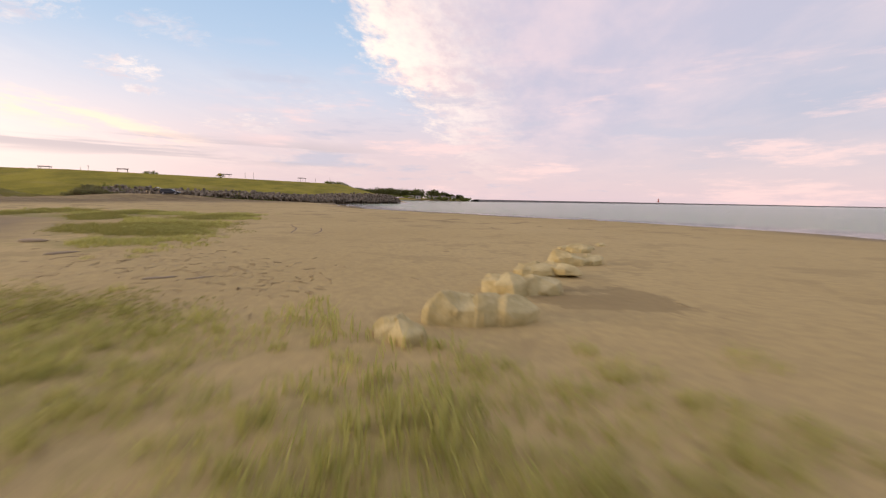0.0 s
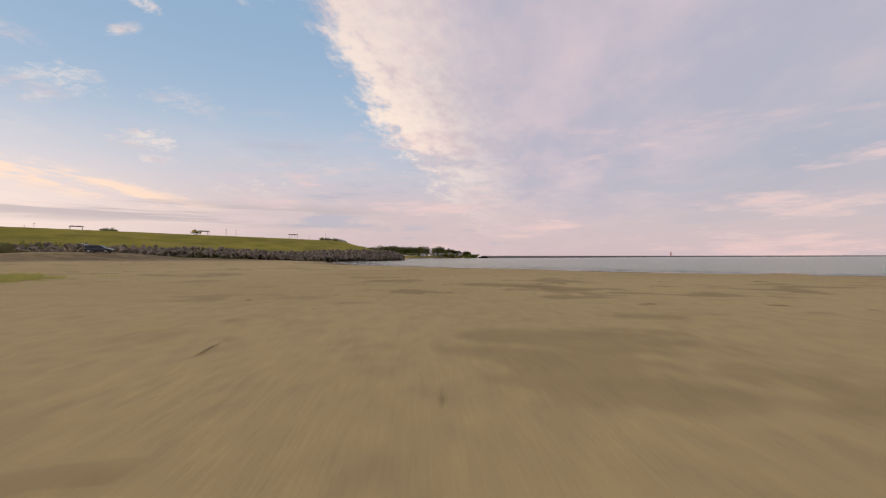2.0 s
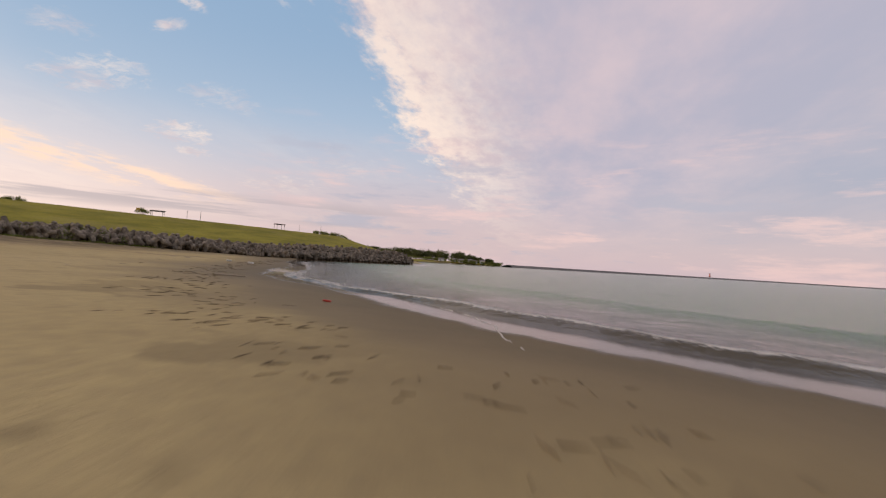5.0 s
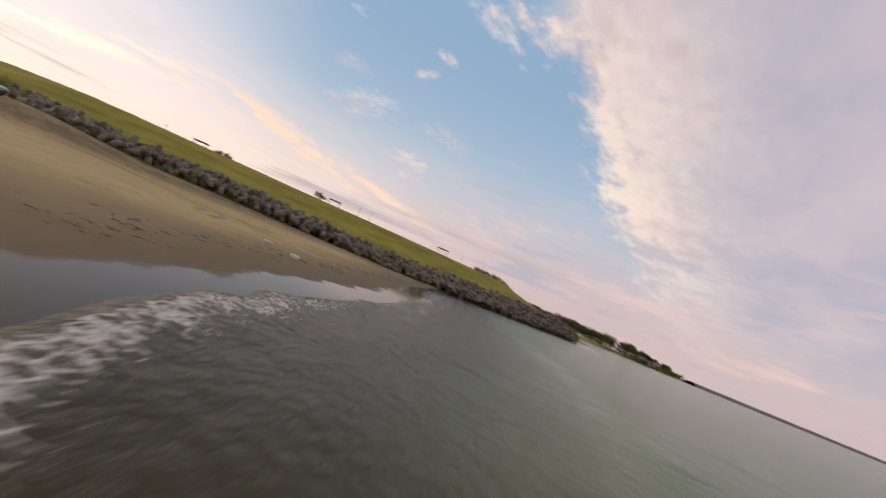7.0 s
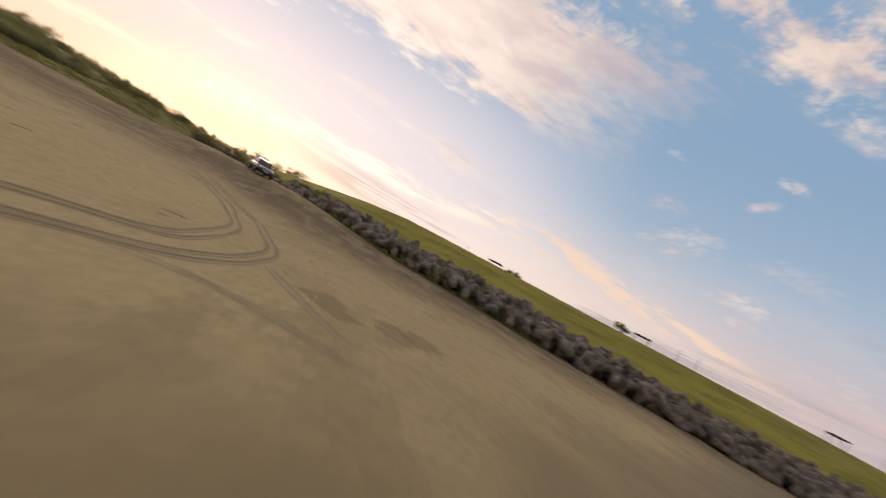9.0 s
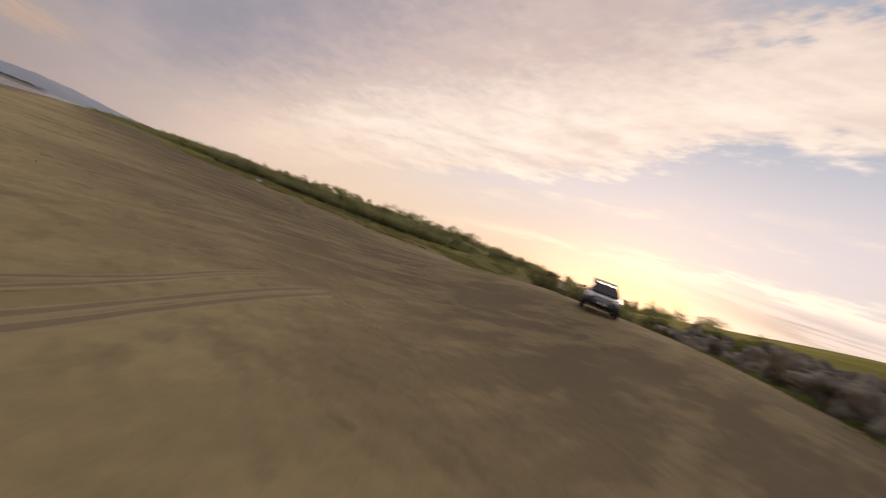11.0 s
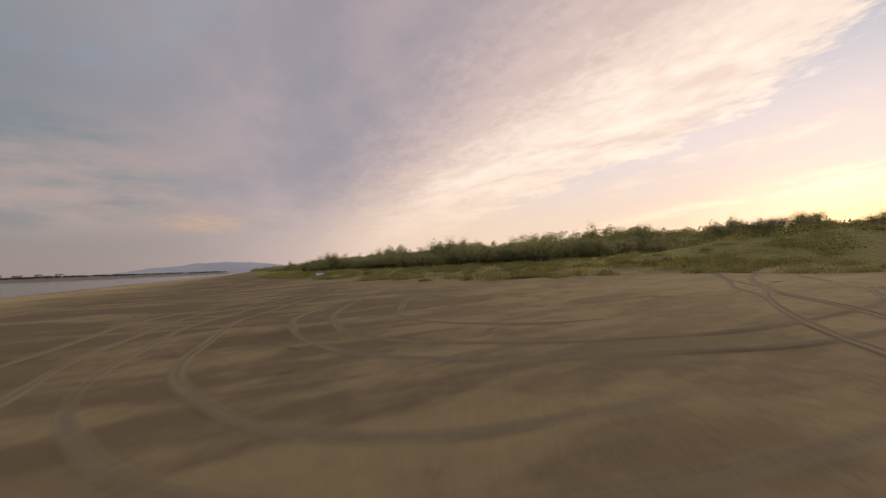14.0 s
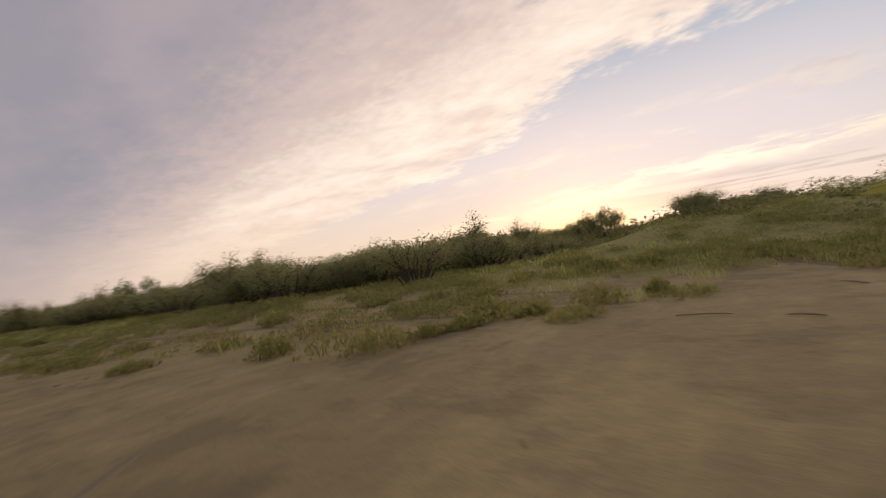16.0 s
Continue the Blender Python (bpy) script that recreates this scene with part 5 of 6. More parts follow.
def grasses():
    rng = np.random.default_rng(3)
    random.seed(44)
    gv, gf = [], []

    def dune_test(p, r):
        z, d, cover, turf = land(p)
        e = along(DUNE, p)
        return (e > -1.2) & (e < 22) & (turf < 0.5) & (r.random(len(p)) < soft(lumps(p, 4, 50), -0.6, 0.4) * np.clip(0.35 + e / 6, 0.15, 1))
    for x, y in scatter((-118, -25), (-78, 82), 1500, dune_test, 51):
        tuft(gv, gf, x, y, height(x, y), rng.uniform(0.10, 0.28), rng.uniform(0.3, 1.1), 30, rng)

    def meadow_test(p, r):
        z, d, cover, turf = land(p)
        return (along(DUNE, p) < -2) & (d > 12) & (turf < 0.5) & (r.random(len(p)) < cover ** 1.5 * soft(lumps(p, 3, 52), -0.2, 0.6))
    for x, y in scatter((-75, -9), (12, 60), 2000, meadow_test, 53):
        tuft(gv, gf, x, y, height(x, y), rng.uniform(0.10, 0.26), rng.uniform(0.25, 0.9), 26, rng)
    for x, y, n, h in ((0.1, 7.2, 60, 0.42), (0.5, 6.7, 40, 0.36), (-0.7, 7.2, 50, 0.32), (2.35, 6.5, 36, 0.28), (2.5, 4.7, 60, 0.42), (2.7, 4.3, 50, 0.4), (2.95, 4.1, 50, 0.42), (2.2, 4.3, 30, 0.3),
                       (5.3, 5.6, 26, 0.26), (5.7, 5.3, 26, 0.24), (1.5, 5.4, 30, 0.3), (-2.2, 7.0, 50, 0.26), (-3.0, 6.0, 50, 0.26), (6.2, 7.4, 20, 0.22), (3.6, 3.6, 30, 0.3), (1.0, 4.6, 30, 0.28)):
        tuft(gv, gf, x, y, height(x, y), h, 0.7, int(n * 0.6), rng)
    def start_test(p, r):
        return r.random(len(p)) < soft(np.hypot((p[:, 0] + 2) / 10, (p[:, 1] - 3) / 5), 1.1, 0.4) * soft(lumps(p, 2.2, 57), -0.3, 0.5)
    for x, y in scatter((-16, -3), (9, 9), 120, start_test, 58):
        tuft(gv, gf, x, y, height(x, y), rng.uniform(0.10, 0.26), rng.uniform(0.3, 0.7), 17, rng)
    tagged(link("beach_grass", gv, gf, GRASS), "yellow-green tufts of beach grass on sand", "grass", kind="stuff")
    # soft mounds of grass over the dune's slope and foot
    hv, hf = [], []

    def mound_test(p, r):
        z, d, cover, turf = land(p)
        e = along(DUNE, p)
        return (e > -0.3) & (e < 26) & (turf < 0.5) & (r.random(len(p)) < soft(lumps(p, 5, 55), -0.7, 0.3) * np.clip(0.3 + e / 4, 0.1, 1))
    for x, y in scatter((-125, -12), (-78, 82), 900, mound_test, 56):
        w, h = rng.uniform(0.3, 0.9), rng.uniform(0.07, 0.22)
        for _ in range(125):
            a, q = rng.uniform(0, math.tau), w * math.sqrt(rng.random())
            cx, cy = x + math.cos(a) * q, y + math.sin(a) * q
            leaf(hv, hf, (cx, cy, height(x, y) + h * (1 - 0.8 * (q / w) ** 2) * rng.uniform(0.2, 1.0)), (rng.normal(), rng.normal(), rng.normal() + 0.9), 0.095, 0.35)
        tuft(hv, hf, x, y, height(x, y) + h * 0.3, h * 0.9, w, 30, rng)

    def foot_test(p, r):
        e = along(DUNE, p)
        return (e > -1.6) & (e < 4.5) & (r.random(len(p)) < 0.25 + 0.75 * soft(lumps(p, 3, 58), -0.3, 0.5))
    for x, y in scatter((-104, 10), (-78, 74), 260, foot_test, 59):
        w, h = rng.uniform(0.22, 0.75), rng.uniform(0.12, 0.34)
        for _ in range(190):
            a, q = rng.uniform(0, math.tau), w * math.sqrt(rng.random())
            leaf(hv, hf, (x + math.cos(a) * q * 1.3, y + math.sin(a) * q, height(x, y) + h * (1 - 0.85 * (q / w) ** 2) * rng.uniform(0.1, 1.0)), (rng.normal(), rng.normal(), rng.normal() + 1.2), 0.09, 0.4)
        tuft(hv, hf, x, y, height(x, y), h * 1.1, w * 1.4, 40, rng)
    tagged(link("dune_grass", hv, hf, GRASS_DULL), "rounded mounds of olive-green grass on the dune", "grass", kind="stuff")
    mv, mf = [], []

    def mat_test(p, r):
        z, d, cover, turf = land(p)
        e = along(DUNE, p)
        return (e > -1.5) & (e < 18) & (turf < 0.5) & (r.random(len(p)) < soft(lumps(p, 3.5, 60), -0.5, 0.5) * np.clip(0.25 + e / 5, 0.08, 1))

    def meadow_mat(p, r):
        z, d, cover, turf = land(p)
        return (along(DUNE, p) < -2) & (d > 9) & (turf < 0.5) & (r.random(len(p)) < cover ** 2 * soft(lumps(p, 4, 61), -0.3, 0.5))
    for x, y in scatter((-112, -25), (-78, 80), 1500, mat_test, 62) + scatter((-68, -6), (10, 58), 1700, meadow_mat, 63):
        z, h, w = height(x, y), rng.uniform(0.06, 0.26), rng.uniform(0.3, 0.9)
        for _ in range(75):
            a, q = rng.uniform(0, math.tau), w * math.sqrt(rng.random())
            leaf(mv, mf, (x + math.cos(a) * q, y + math.sin(a) * q, z + h * (1 - 0.7 * (q / w) ** 2) * rng.random()), (rng.normal(), rng.normal(), rng.normal() + 0.9), 0.075, 0.4)
    tagged(link("creeping_plants", mv, mf, LEAF_MAT), "low yellow-green creeping plants matting the sand", "plants", kind="stuff")
    sv, sf = [], []

    def straw_test(p, r):
        z, d, cover, turf = land(p)
        return (d > 8) & (turf < 0.5) & (z < 2.4) & (r.random(len(p)) < 0.12 + cover)
    for x, y in scatter((-96, -8), (18, 96), 900, straw_test, 54):
        a, ln = rng.uniform(0, math.tau), rng.uniform(0.08, 0.5) * (0.5 + rng.random())
        z0, z1 = height(x, y), height(x + math.cos(a) * ln, y + math.sin(a) * ln)
        tube(sv, sf, [(x, y, z0 + 0.012), (x + math.cos(a) * ln * 0.5, y + math.sin(a) * ln * 0.5, (z0 + z1) / 2 + 0.02), (x + math.cos(a) * ln, y + math.sin(a) * ln, z1 + 0.012)],
             [0.007, 0.009, 0.005], 4)
    for k in range(420):
        u, a, ln = rng.random(), rng.normal(2.6, 0.5), rng.uniform(0.05, 0.34)
        x, y = -1.5 - 10 * u + rng.normal(0, 1.0), 9.4 + 3.4 * u + rng.normal(0, 0.9 + u)
        z0, z1 = height(x, y), height(x + math.cos(a) * ln, y + math.sin(a) * ln)
        tube(sv, sf, [(x, y, z0 + 0.01), (x + math.cos(a) * ln, y + math.sin(a) * ln, z1 + 0.014)], [0.008, 0.005], 4)
    tagged(link("straw", sv, sf, STRAW), "pale dry reed stalks strewn over the sand", "straw", kind="stuff")
    wv, wf = [], []
    line = [(-3, 62), (-10, 65.5), (-17, 68), (-23, 72), (-28, 77), (-32.5, 82), (-37, 88.5), (-40, 93.5), (-43.5, 99.5), (-49, 108.5), (-58, 121)]
    for (x0, y0), (x1, y1) in zip(line[:-1], line[1:]):
        for _ in range(80):
            u = rng.random()
            clump = math.sin((x0 + u * (x1 - x0)) * 1.7) * 0.8
            x, y = x0 + u * (x1 - x0) + rng.normal(0, 0.45) + clump * 0.4, y0 + u * (y1 - y0) + rng.normal(0, 0.45) + clump
            a, ln = rng.normal(0.9, 0.8), rng.uniform(0.04, 0.3)
            z0, z1 = height(x, y), height(x + math.cos(a) * ln, y + math.sin(a) * ln)
            tube(wv, wf, [(x, y, z0 + 0.01), (x + math.cos(a) * ln, y + math.sin(a) * ln, z1 + 0.015)], [rng.uniform(0.004, 0.013), 0.004], 4)
    tagged(link("wrack_line", wv, wf, WRACK), "dark line of seaweed and twigs along the beach", "seaweed", kind="stuff")


grasses()

# ---------------------------------------------------------------- marks and litter on the sand


def skin(x, y):
    """The height of the ground's own mesh, whose cells are 0.75 m wide."""
    u, v = (x + 128) / 0.75, (y + 22) / 0.75
    i, j = math.floor(u), math.floor(v)
    a, b = u - i, v - j
    x0, y0 = -128 + 0.75 * i, -22 + 0.75 * j
    low = height(x0, y0) * (1 - a) + height(x0 + 0.75, y0) * a
    return low * (1 - b) + (height(x0, y0 + 0.75) * (1 - a) + height(x0 + 0.75, y0 + 0.75) * a) * b


def wheel_tracks(line, label, gauge=1.5, mat=None, floor=None, wide=0.34):
    """Two wheel ruts: shallow troughs with pushed-up rims that follow the ground."""
    pts = [Vector((*p, 0)) for p in line]
    wear = 0.012
    smooth = []
    for k in range(len(pts) - 1):
        p0, p1, p2, p3 = pts[max(k - 1, 0)], pts[k], pts[k + 1], pts[min(k + 2, len(pts) - 1)]
        n = max(2, int((p2 - p1).length / 0.3))
        for i in range(n):
            t = i / n
            smooth.append(0.5 * (2 * p1 + (p2 - p0) * t + (2 * p0 - 5 * p1 + 4 * p2 - p3) * t * t + (3 * p1 - p0 - 3 * p2 + p3) * t ** 3))
    verts, faces = [], []
    profile = [(-0.24, -0.012), (-0.17, 0.022), (-0.11, 0.016), (-0.085, 0.002), (0.085, 0.002), (0.11, 0.016), (0.17, 0.022), (0.24, -0.012)]
    for side in (-gauge / 2, gauge / 2) if gauge else (0.0,):
        first = len(verts)
        for k, p in enumerate(smooth):
            way = (smooth[min(k + 1, len(smooth) - 1)] - smooth[max(k - 1, 0)]).normalized()
            out = Vector((-way.y, way.x, 0))
            c = p + out * (side + 0.06 * math.sin(k * 0.37 + side))
            ease = min(1.0, k / 6, (len(smooth) - 1 - k) / 6)
            for o, h in profile:
                q = c + out * o * wide * (0.95 + 0.35 * noise.noise(Vector((q0 * 0.7 for q0 in (c.x, c.y, side)))))
                verts.append((q.x, q.y, skin(q.x, q.y) + min(0.6, wide) * h * (1.25 * ease - 0.25) + wear * min(0.1, noise.noise(Vector((c.x * 0.55, c.y * 0.55, side * 3))) + 0.15) + 0.5 * wear * noise.noise(Vector((q.x * 1.3, q.y * 1.3, o * 9))) + 0.004 - 0.03 * (1 - ease)))
        n = len(profile)
        for k in range(len(smooth) - 1):
            for j in range(n - 1):
                i = first + k * n + j
                faces.append((i, i + 1, i + n + 1, i + n))
    ob = link("wheel_tracks", verts, faces, mat or RUT_RIM, smooth=True)
    ob.data.materials.append(floor or RUT_FLOOR)
    # trough faces take the floor colour, which carries the rut's shade
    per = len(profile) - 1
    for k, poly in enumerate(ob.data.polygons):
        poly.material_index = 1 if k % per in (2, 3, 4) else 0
    return tagged(ob, label, "tracks", "wheel tracks", "structure")


# a car's round trips over the damp sand: two crossing pairs, and a ring driven several times
wheel_tracks([(-99, 62), (-91.8, 67.7), (-84.7, 73.3), (-80.8, 76.9), (-78.9, 79.0), (-76.8, 81.3), (-75.3, 82.8), (-74.6, 83.9), (-74.0, 84.9), (-73.2, 86.1)], "pale wheel track leading towards the dune", 0.0, wide=0.25)
wheel_tracks([(-101, 60), (-95, 65), (-84.2, 74.4), (-80.5, 77.9), (-78.0, 80.7), (-76.0, 83.0), (-75.2, 84.1), (-74.6, 85.0), (-73.9, 86.1)], "pale wheel track leading towards the dune", 0.0, wide=0.25)
wheel_tracks([(-88, 72.6), (-83.5, 75.4), (-79.9, 77.8), (-77.2, 79.4), (-76.0, 80.2), (-75.0, 80.7), (-72.5, 81.6), (-69, 82.6)], "wheel track crossing over damp sand", 0.0, wide=0.25)
wheel_tracks([(-90, 71.5), (-86, 74.1), (-81.9, 77.1), (-78.8, 79.0), (-76.9, 80.2), (-75.9, 80.8), (-75.2, 81.4), (-74.4, 82.6), (-73.7, 84.1), (-73.1, 85.6)], "wheel track curving over damp sand", 0.0, wide=0.25)
wheel_tracks([(-80.5, 56), (-77.8, 60), (-75.9, 63.5), (-75.3, 67.5), (-75.2, 71.5), (-75.8, 74.6), (-77, 76.6), (-79.6, 78)], "wide ring of wheel tracks in damp sand", 0.9)
wheel_tracks([(-81.6, 57.4), (-79, 61), (-77.3, 65), (-76.7, 69.6), (-77.1, 72.4), (-78.2, 74.2), (-80.2, 75.2), (-82.6, 75.6)], "ring of wheel tracks in damp sand", 0.9)
wheel_tracks([(-84.2, 57.2), (-81.4, 61.2), (-79.7, 65), (-79.1, 67.8), (-79.4, 69.9), (-80.4, 72), (-81.8, 73.6), (-84.6, 74.8), (-88, 74)], "tight ring of wheel tracks in damp sand", 0.85)
wheel_tracks([(-85.6, 60.2), (-82.6, 63.8), (-81.2, 67), (-81.3, 69.4), (-82.3, 71.2), (-84.6, 72.2)], "innermost ring of wheel tracks", 0.0)
wheel_tracks([(-99.5, 67.6), (-96.4, 67.0), (-91.2, 69.8), (-87.2, 72.4), (-84.6, 74.0)], "wheel tracks turning at the dune's foot", 1.1)
wheel_tracks([(-91.5, 64), (-88.6, 55), (-85, 44), (-80, 30)], "faint wheel tracks along the dune's foot")
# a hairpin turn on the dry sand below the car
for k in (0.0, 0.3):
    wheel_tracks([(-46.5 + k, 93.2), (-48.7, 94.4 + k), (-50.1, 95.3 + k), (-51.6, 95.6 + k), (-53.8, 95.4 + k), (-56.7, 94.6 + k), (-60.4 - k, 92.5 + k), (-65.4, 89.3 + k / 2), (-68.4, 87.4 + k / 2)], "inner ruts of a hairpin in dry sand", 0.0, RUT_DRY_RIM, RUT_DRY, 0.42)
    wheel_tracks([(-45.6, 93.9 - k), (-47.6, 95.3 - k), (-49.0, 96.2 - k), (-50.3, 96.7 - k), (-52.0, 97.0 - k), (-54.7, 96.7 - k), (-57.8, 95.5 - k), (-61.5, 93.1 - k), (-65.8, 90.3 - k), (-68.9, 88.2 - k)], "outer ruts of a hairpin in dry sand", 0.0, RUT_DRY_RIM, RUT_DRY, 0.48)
wheel_tracks([(-47.6, 95.2), (-48.4, 96.1), (-48.8, 96.9), (-49.0, 97.9), (-48.9, 99.0), (-48.6, 100.0), (-48.2, 101.5)], "faint rut leaving the hairpin", 0.0, RUT_DRY_RIM, RUT_DRY_RIM, 0.7)
wheel_tracks([(-53.4, 96.6), (-52.3, 97.1), (-51.1, 98.1), (-50.1, 99.0), (-49.3, 99.8), (-48.4, 101)], "faint rut leaving the hairpin", 0.0, RUT_DRY_RIM, RUT_DRY_RIM, 0.7)
wheel_tracks([(-46, 60), (-52, 66), (-60, 73), (-70, 80)], "long faint wheel tracks across the beach", 1.4, TRACK_FAINT)
wheel_tracks([(-7.3, 19.8), (-7.8, 20.7), (-8.4, 22.2), (-9.2, 24.1), (-10.7, 27.1)], "faint line of a single tyre on dry sand", 0.0, TRACK_FAINT)
wheel_tracks([(-9.1, 20.8), (-9.9, 22.3), (-11.5, 25.1), (-14.1, 28.6)], "faint line of a single tyre on dry sand", 0.0, TRACK_FAINT)


def foam_lines():
    """Thin broken threads of foam that the last wave left on the wet sand."""
    rng = np.random.default_rng(71)
    verts, faces = [], []
    for line in ([(-14.2, 70.4), (-14.8, 72.4), (-15.1, 73.6), (-15.5, 74.4), (-16.0, 75.5), (-16.6, 76.3), (-17.6, 77.4)],):
        for (x0, y0), (x1, y1) in zip(line[:-1], line[1:]):
            n = int(math.hypot(x1 - x0, y1 - y0) / 0.025)
            nx, ny = -(y1 - y0) / math.hypot(x1 - x0, y1 - y0), (x1 - x0) / math.hypot(x1 - x0, y1 - y0)
            for k in range(n):
                u = k / n
                x, y = x0 + u * (x1 - x0), y0 + u * (y1 - y0)
                sway = 0.12 * noise.noise(Vector((x * 0.9, y * 0.9, 3))) + 0.06 * noise.noise(Vector((x * 5, y * 5, 4)))
                w = 0.002 + 0.016 * max(0.0, noise.noise(Vector((x * 1.7, y * 1.7, 8))) + 0.15)
                if noise.noise(Vector((x * 0.8, y * 0.8, 12))) < -0.18:
                    continue
                cx, cy = x + nx * sway, y + ny * sway
                z = max(height(cx, cy), 0.0) + 0.012
                a = rng.uniform(0, math.tau)
                i = len(verts)
                for m in range(5):
                    b = a + m * math.tau / 5
                    r = rng.uniform(0.7, 1.2)
                    verts.append((cx + math.cos(b) * (w + 0.010) * r, cy + math.sin(b) * (w + 0.010) * r, z - 0.006))
                verts.append((cx, cy, z + 0.008))
                faces += [(i + m, i + (m + 1) % 5, i + 5) for m in range(5)]
    tagged(link("foam_line", verts, faces, WHITE_FOAM), "thin white line of foam left on wet sand", "foam", kind="stuff")


foam_lines()


def footprints():
    """Shallow prints in the dry sand, in two short wandering trails."""
    rng = np.random.default_rng(72)
    verts, faces = [], []
    for (x0, y0), (x1, y1), n in (((-55.5, 98.0), (-62.5, 96.5), 16), ((-58.4, 97.2), (-60.2, 99.4), 7)):
        way = math.atan2(y1 - y0, x1 - x0)
        for k in range(n):
            u = k / n
            side = 0.12 if k % 2 else -0.12
            x, y = x0 + u * (x1 - x0) - math.sin(way) * side + rng.normal(0, 0.22), y0 + u * (y1 - y0) + math.cos(way) * side + rng.normal(0, 0.22)
            a = way + rng.normal(0, 0.6)
            i = len(verts)
            for ring, (grow, lift) in enumerate(((1.35, -0.004), (1.1, 0.012), (0.8, 0.005))):
                for m in range(8):
                    b = m * math.tau / 8
                    dx, dy = math.cos(b) * 0.085 * grow, math.sin(b) * 0.04 * grow
                    px, py = x + math.cos(a) * dx - math.sin(a) * dy, y + math.sin(a) * dx + math.cos(a) * dy
                    verts.append((px, py, height(px, py) + lift))
            for ring in range(2):
                faces += [(i + ring * 8 + m, i + ring * 8 + (m + 1) % 8, i + ring * 8 + 8 + (m + 1) % 8, i + ring * 8 + 8 + m) for m in range(8)]
            faces.append(tuple(i + 16 + m for m in range(8)))
    tagged(link("footprints", verts, faces, RUT_DRY_RIM, smooth=True), "trails of shallow footprints in dry sand", "footprints", kind="stuff")


footprints()


def float_block(at, size, turn, seed):
    random.seed(seed)
    bm = bmesh.new()
    block(bm, size, Matrix(), 0.045, 3)
    for v in bm.verts:
        v.co += v.co.normalized() * noise.noise(v.co * 5 + Vector((seed, 2, 0))) * 0.03
    me = bpy.data.meshes.new("foam_float")
    bm.normal_update()
    bm.to_mesh(me)
    bm.free()
    me.materials.append(WHITE_FOAM)
    ob = new("foam_float", me)
    ob.matrix_world = pose(at[0], at[1], height(*at) + size[2] * 0.36, random.uniform(-6, 6), random.uniform(-6, 6), turn)
    tagged(ob, "worn white plastic-foam float washed up on sand", "float", "washed-up floats")


float_block((-44.0, 96.4), (0.44, 0.30, 0.16), 40, 3)
float_block((-41.8, 96.7), (0.46, 0.30, 0.18), 15, 5)

bm = bmesh.new()
block(bm, (0.24, 0.11, 0.06), Matrix(), 0.02, 2)
bmesh.ops.transform(bm, matrix=pose(-20.1, 74.2, height(-20.1, 74.2) + 0.03, 0, 8, 25), verts=bm.verts)
me = bpy.data.meshes.new("plastic_scrap")
bm.to_mesh(me)
bm.free()
me.materials.append(RED_PLASTIC)
tagged(new("plastic_scrap", me), "red plastic scrap lying on damp sand", "litter")


def driftwood(at, length, thick, turn, seed):
    random.seed(seed)
    verts, faces = [], []
    path = []
    for k in range(6):
        u = k / 5 - 0.5
        x, y = at[0] + math.cos(turn) * u * length, at[1] + math.sin(turn) * u * length
        path.append((x + random.uniform(-0.05, 0.05), y + random.uniform(-0.05, 0.05), height(x, y) + thick * 0.7))
    tube(verts, faces, path, [thick * f for f in (0.5, 0.9, 1.0, 0.9, 0.8, 0.3)], 7)
    b = Vector(path[3])
    tube(verts, faces, [b, b + Vector((0.2, 0.15, 0.12)) * length * 0.3], [thick * 0.5, thick * 0.2], 5)
    tagged(link("driftwood", verts, faces, DRIFT), "bleached driftwood branch lying on sand", "driftwood", "driftwood on the beach")


for k, (x, y, ln, th, tn) in enumerate(((-17, 14.5, 1.1, 0.09, 0.4), (-12, 12, 0.9, 0.05, 1.2), (-5.5, 9.5, 0.8, 0.03, 0.8), (-4.6, 9.8, 0.6, 0.02, 1.0), (-74.5, 79.5, 0.5, 0.02, 2.0),
                                        (-20, 12, 1.3, 0.06, 2.6), (-94.2, 67, 0.7, 0.03, 1.3), (9, 56, 2.2, 0.09, 2.7), (-29, 80.2, 1.4, 0.05, 0.9), (-42, 97.2, 0.8, 0.04, 0.5), (-9, 6.5, 1.0, 0.04, 2.2))):
    driftwood((x, y), ln, th, tn, k)


def cool_box(at):
    top = empty("cool_box", "white and blue box standing at the dune's foot", "box", "", pose(*at, height(*at), 0, 0, 20))
    bm = bmesh.new()
    block(bm, (0.62, 0.42, 0.36), pose(0, 0, 0.17), 0.03, 2)
    part("box", bm, WHITE_PAINT, top)
    bm = bmesh.new()
    block(bm, (0.65, 0.45, 0.10), pose(0, 0, 0.395), 0.03, 2)
    part("lid", bm, BLUE_PAINT, top, "blue lid")


cool_box((-83.6, 35.7))

# ---------------------------------------------------------------- far shore


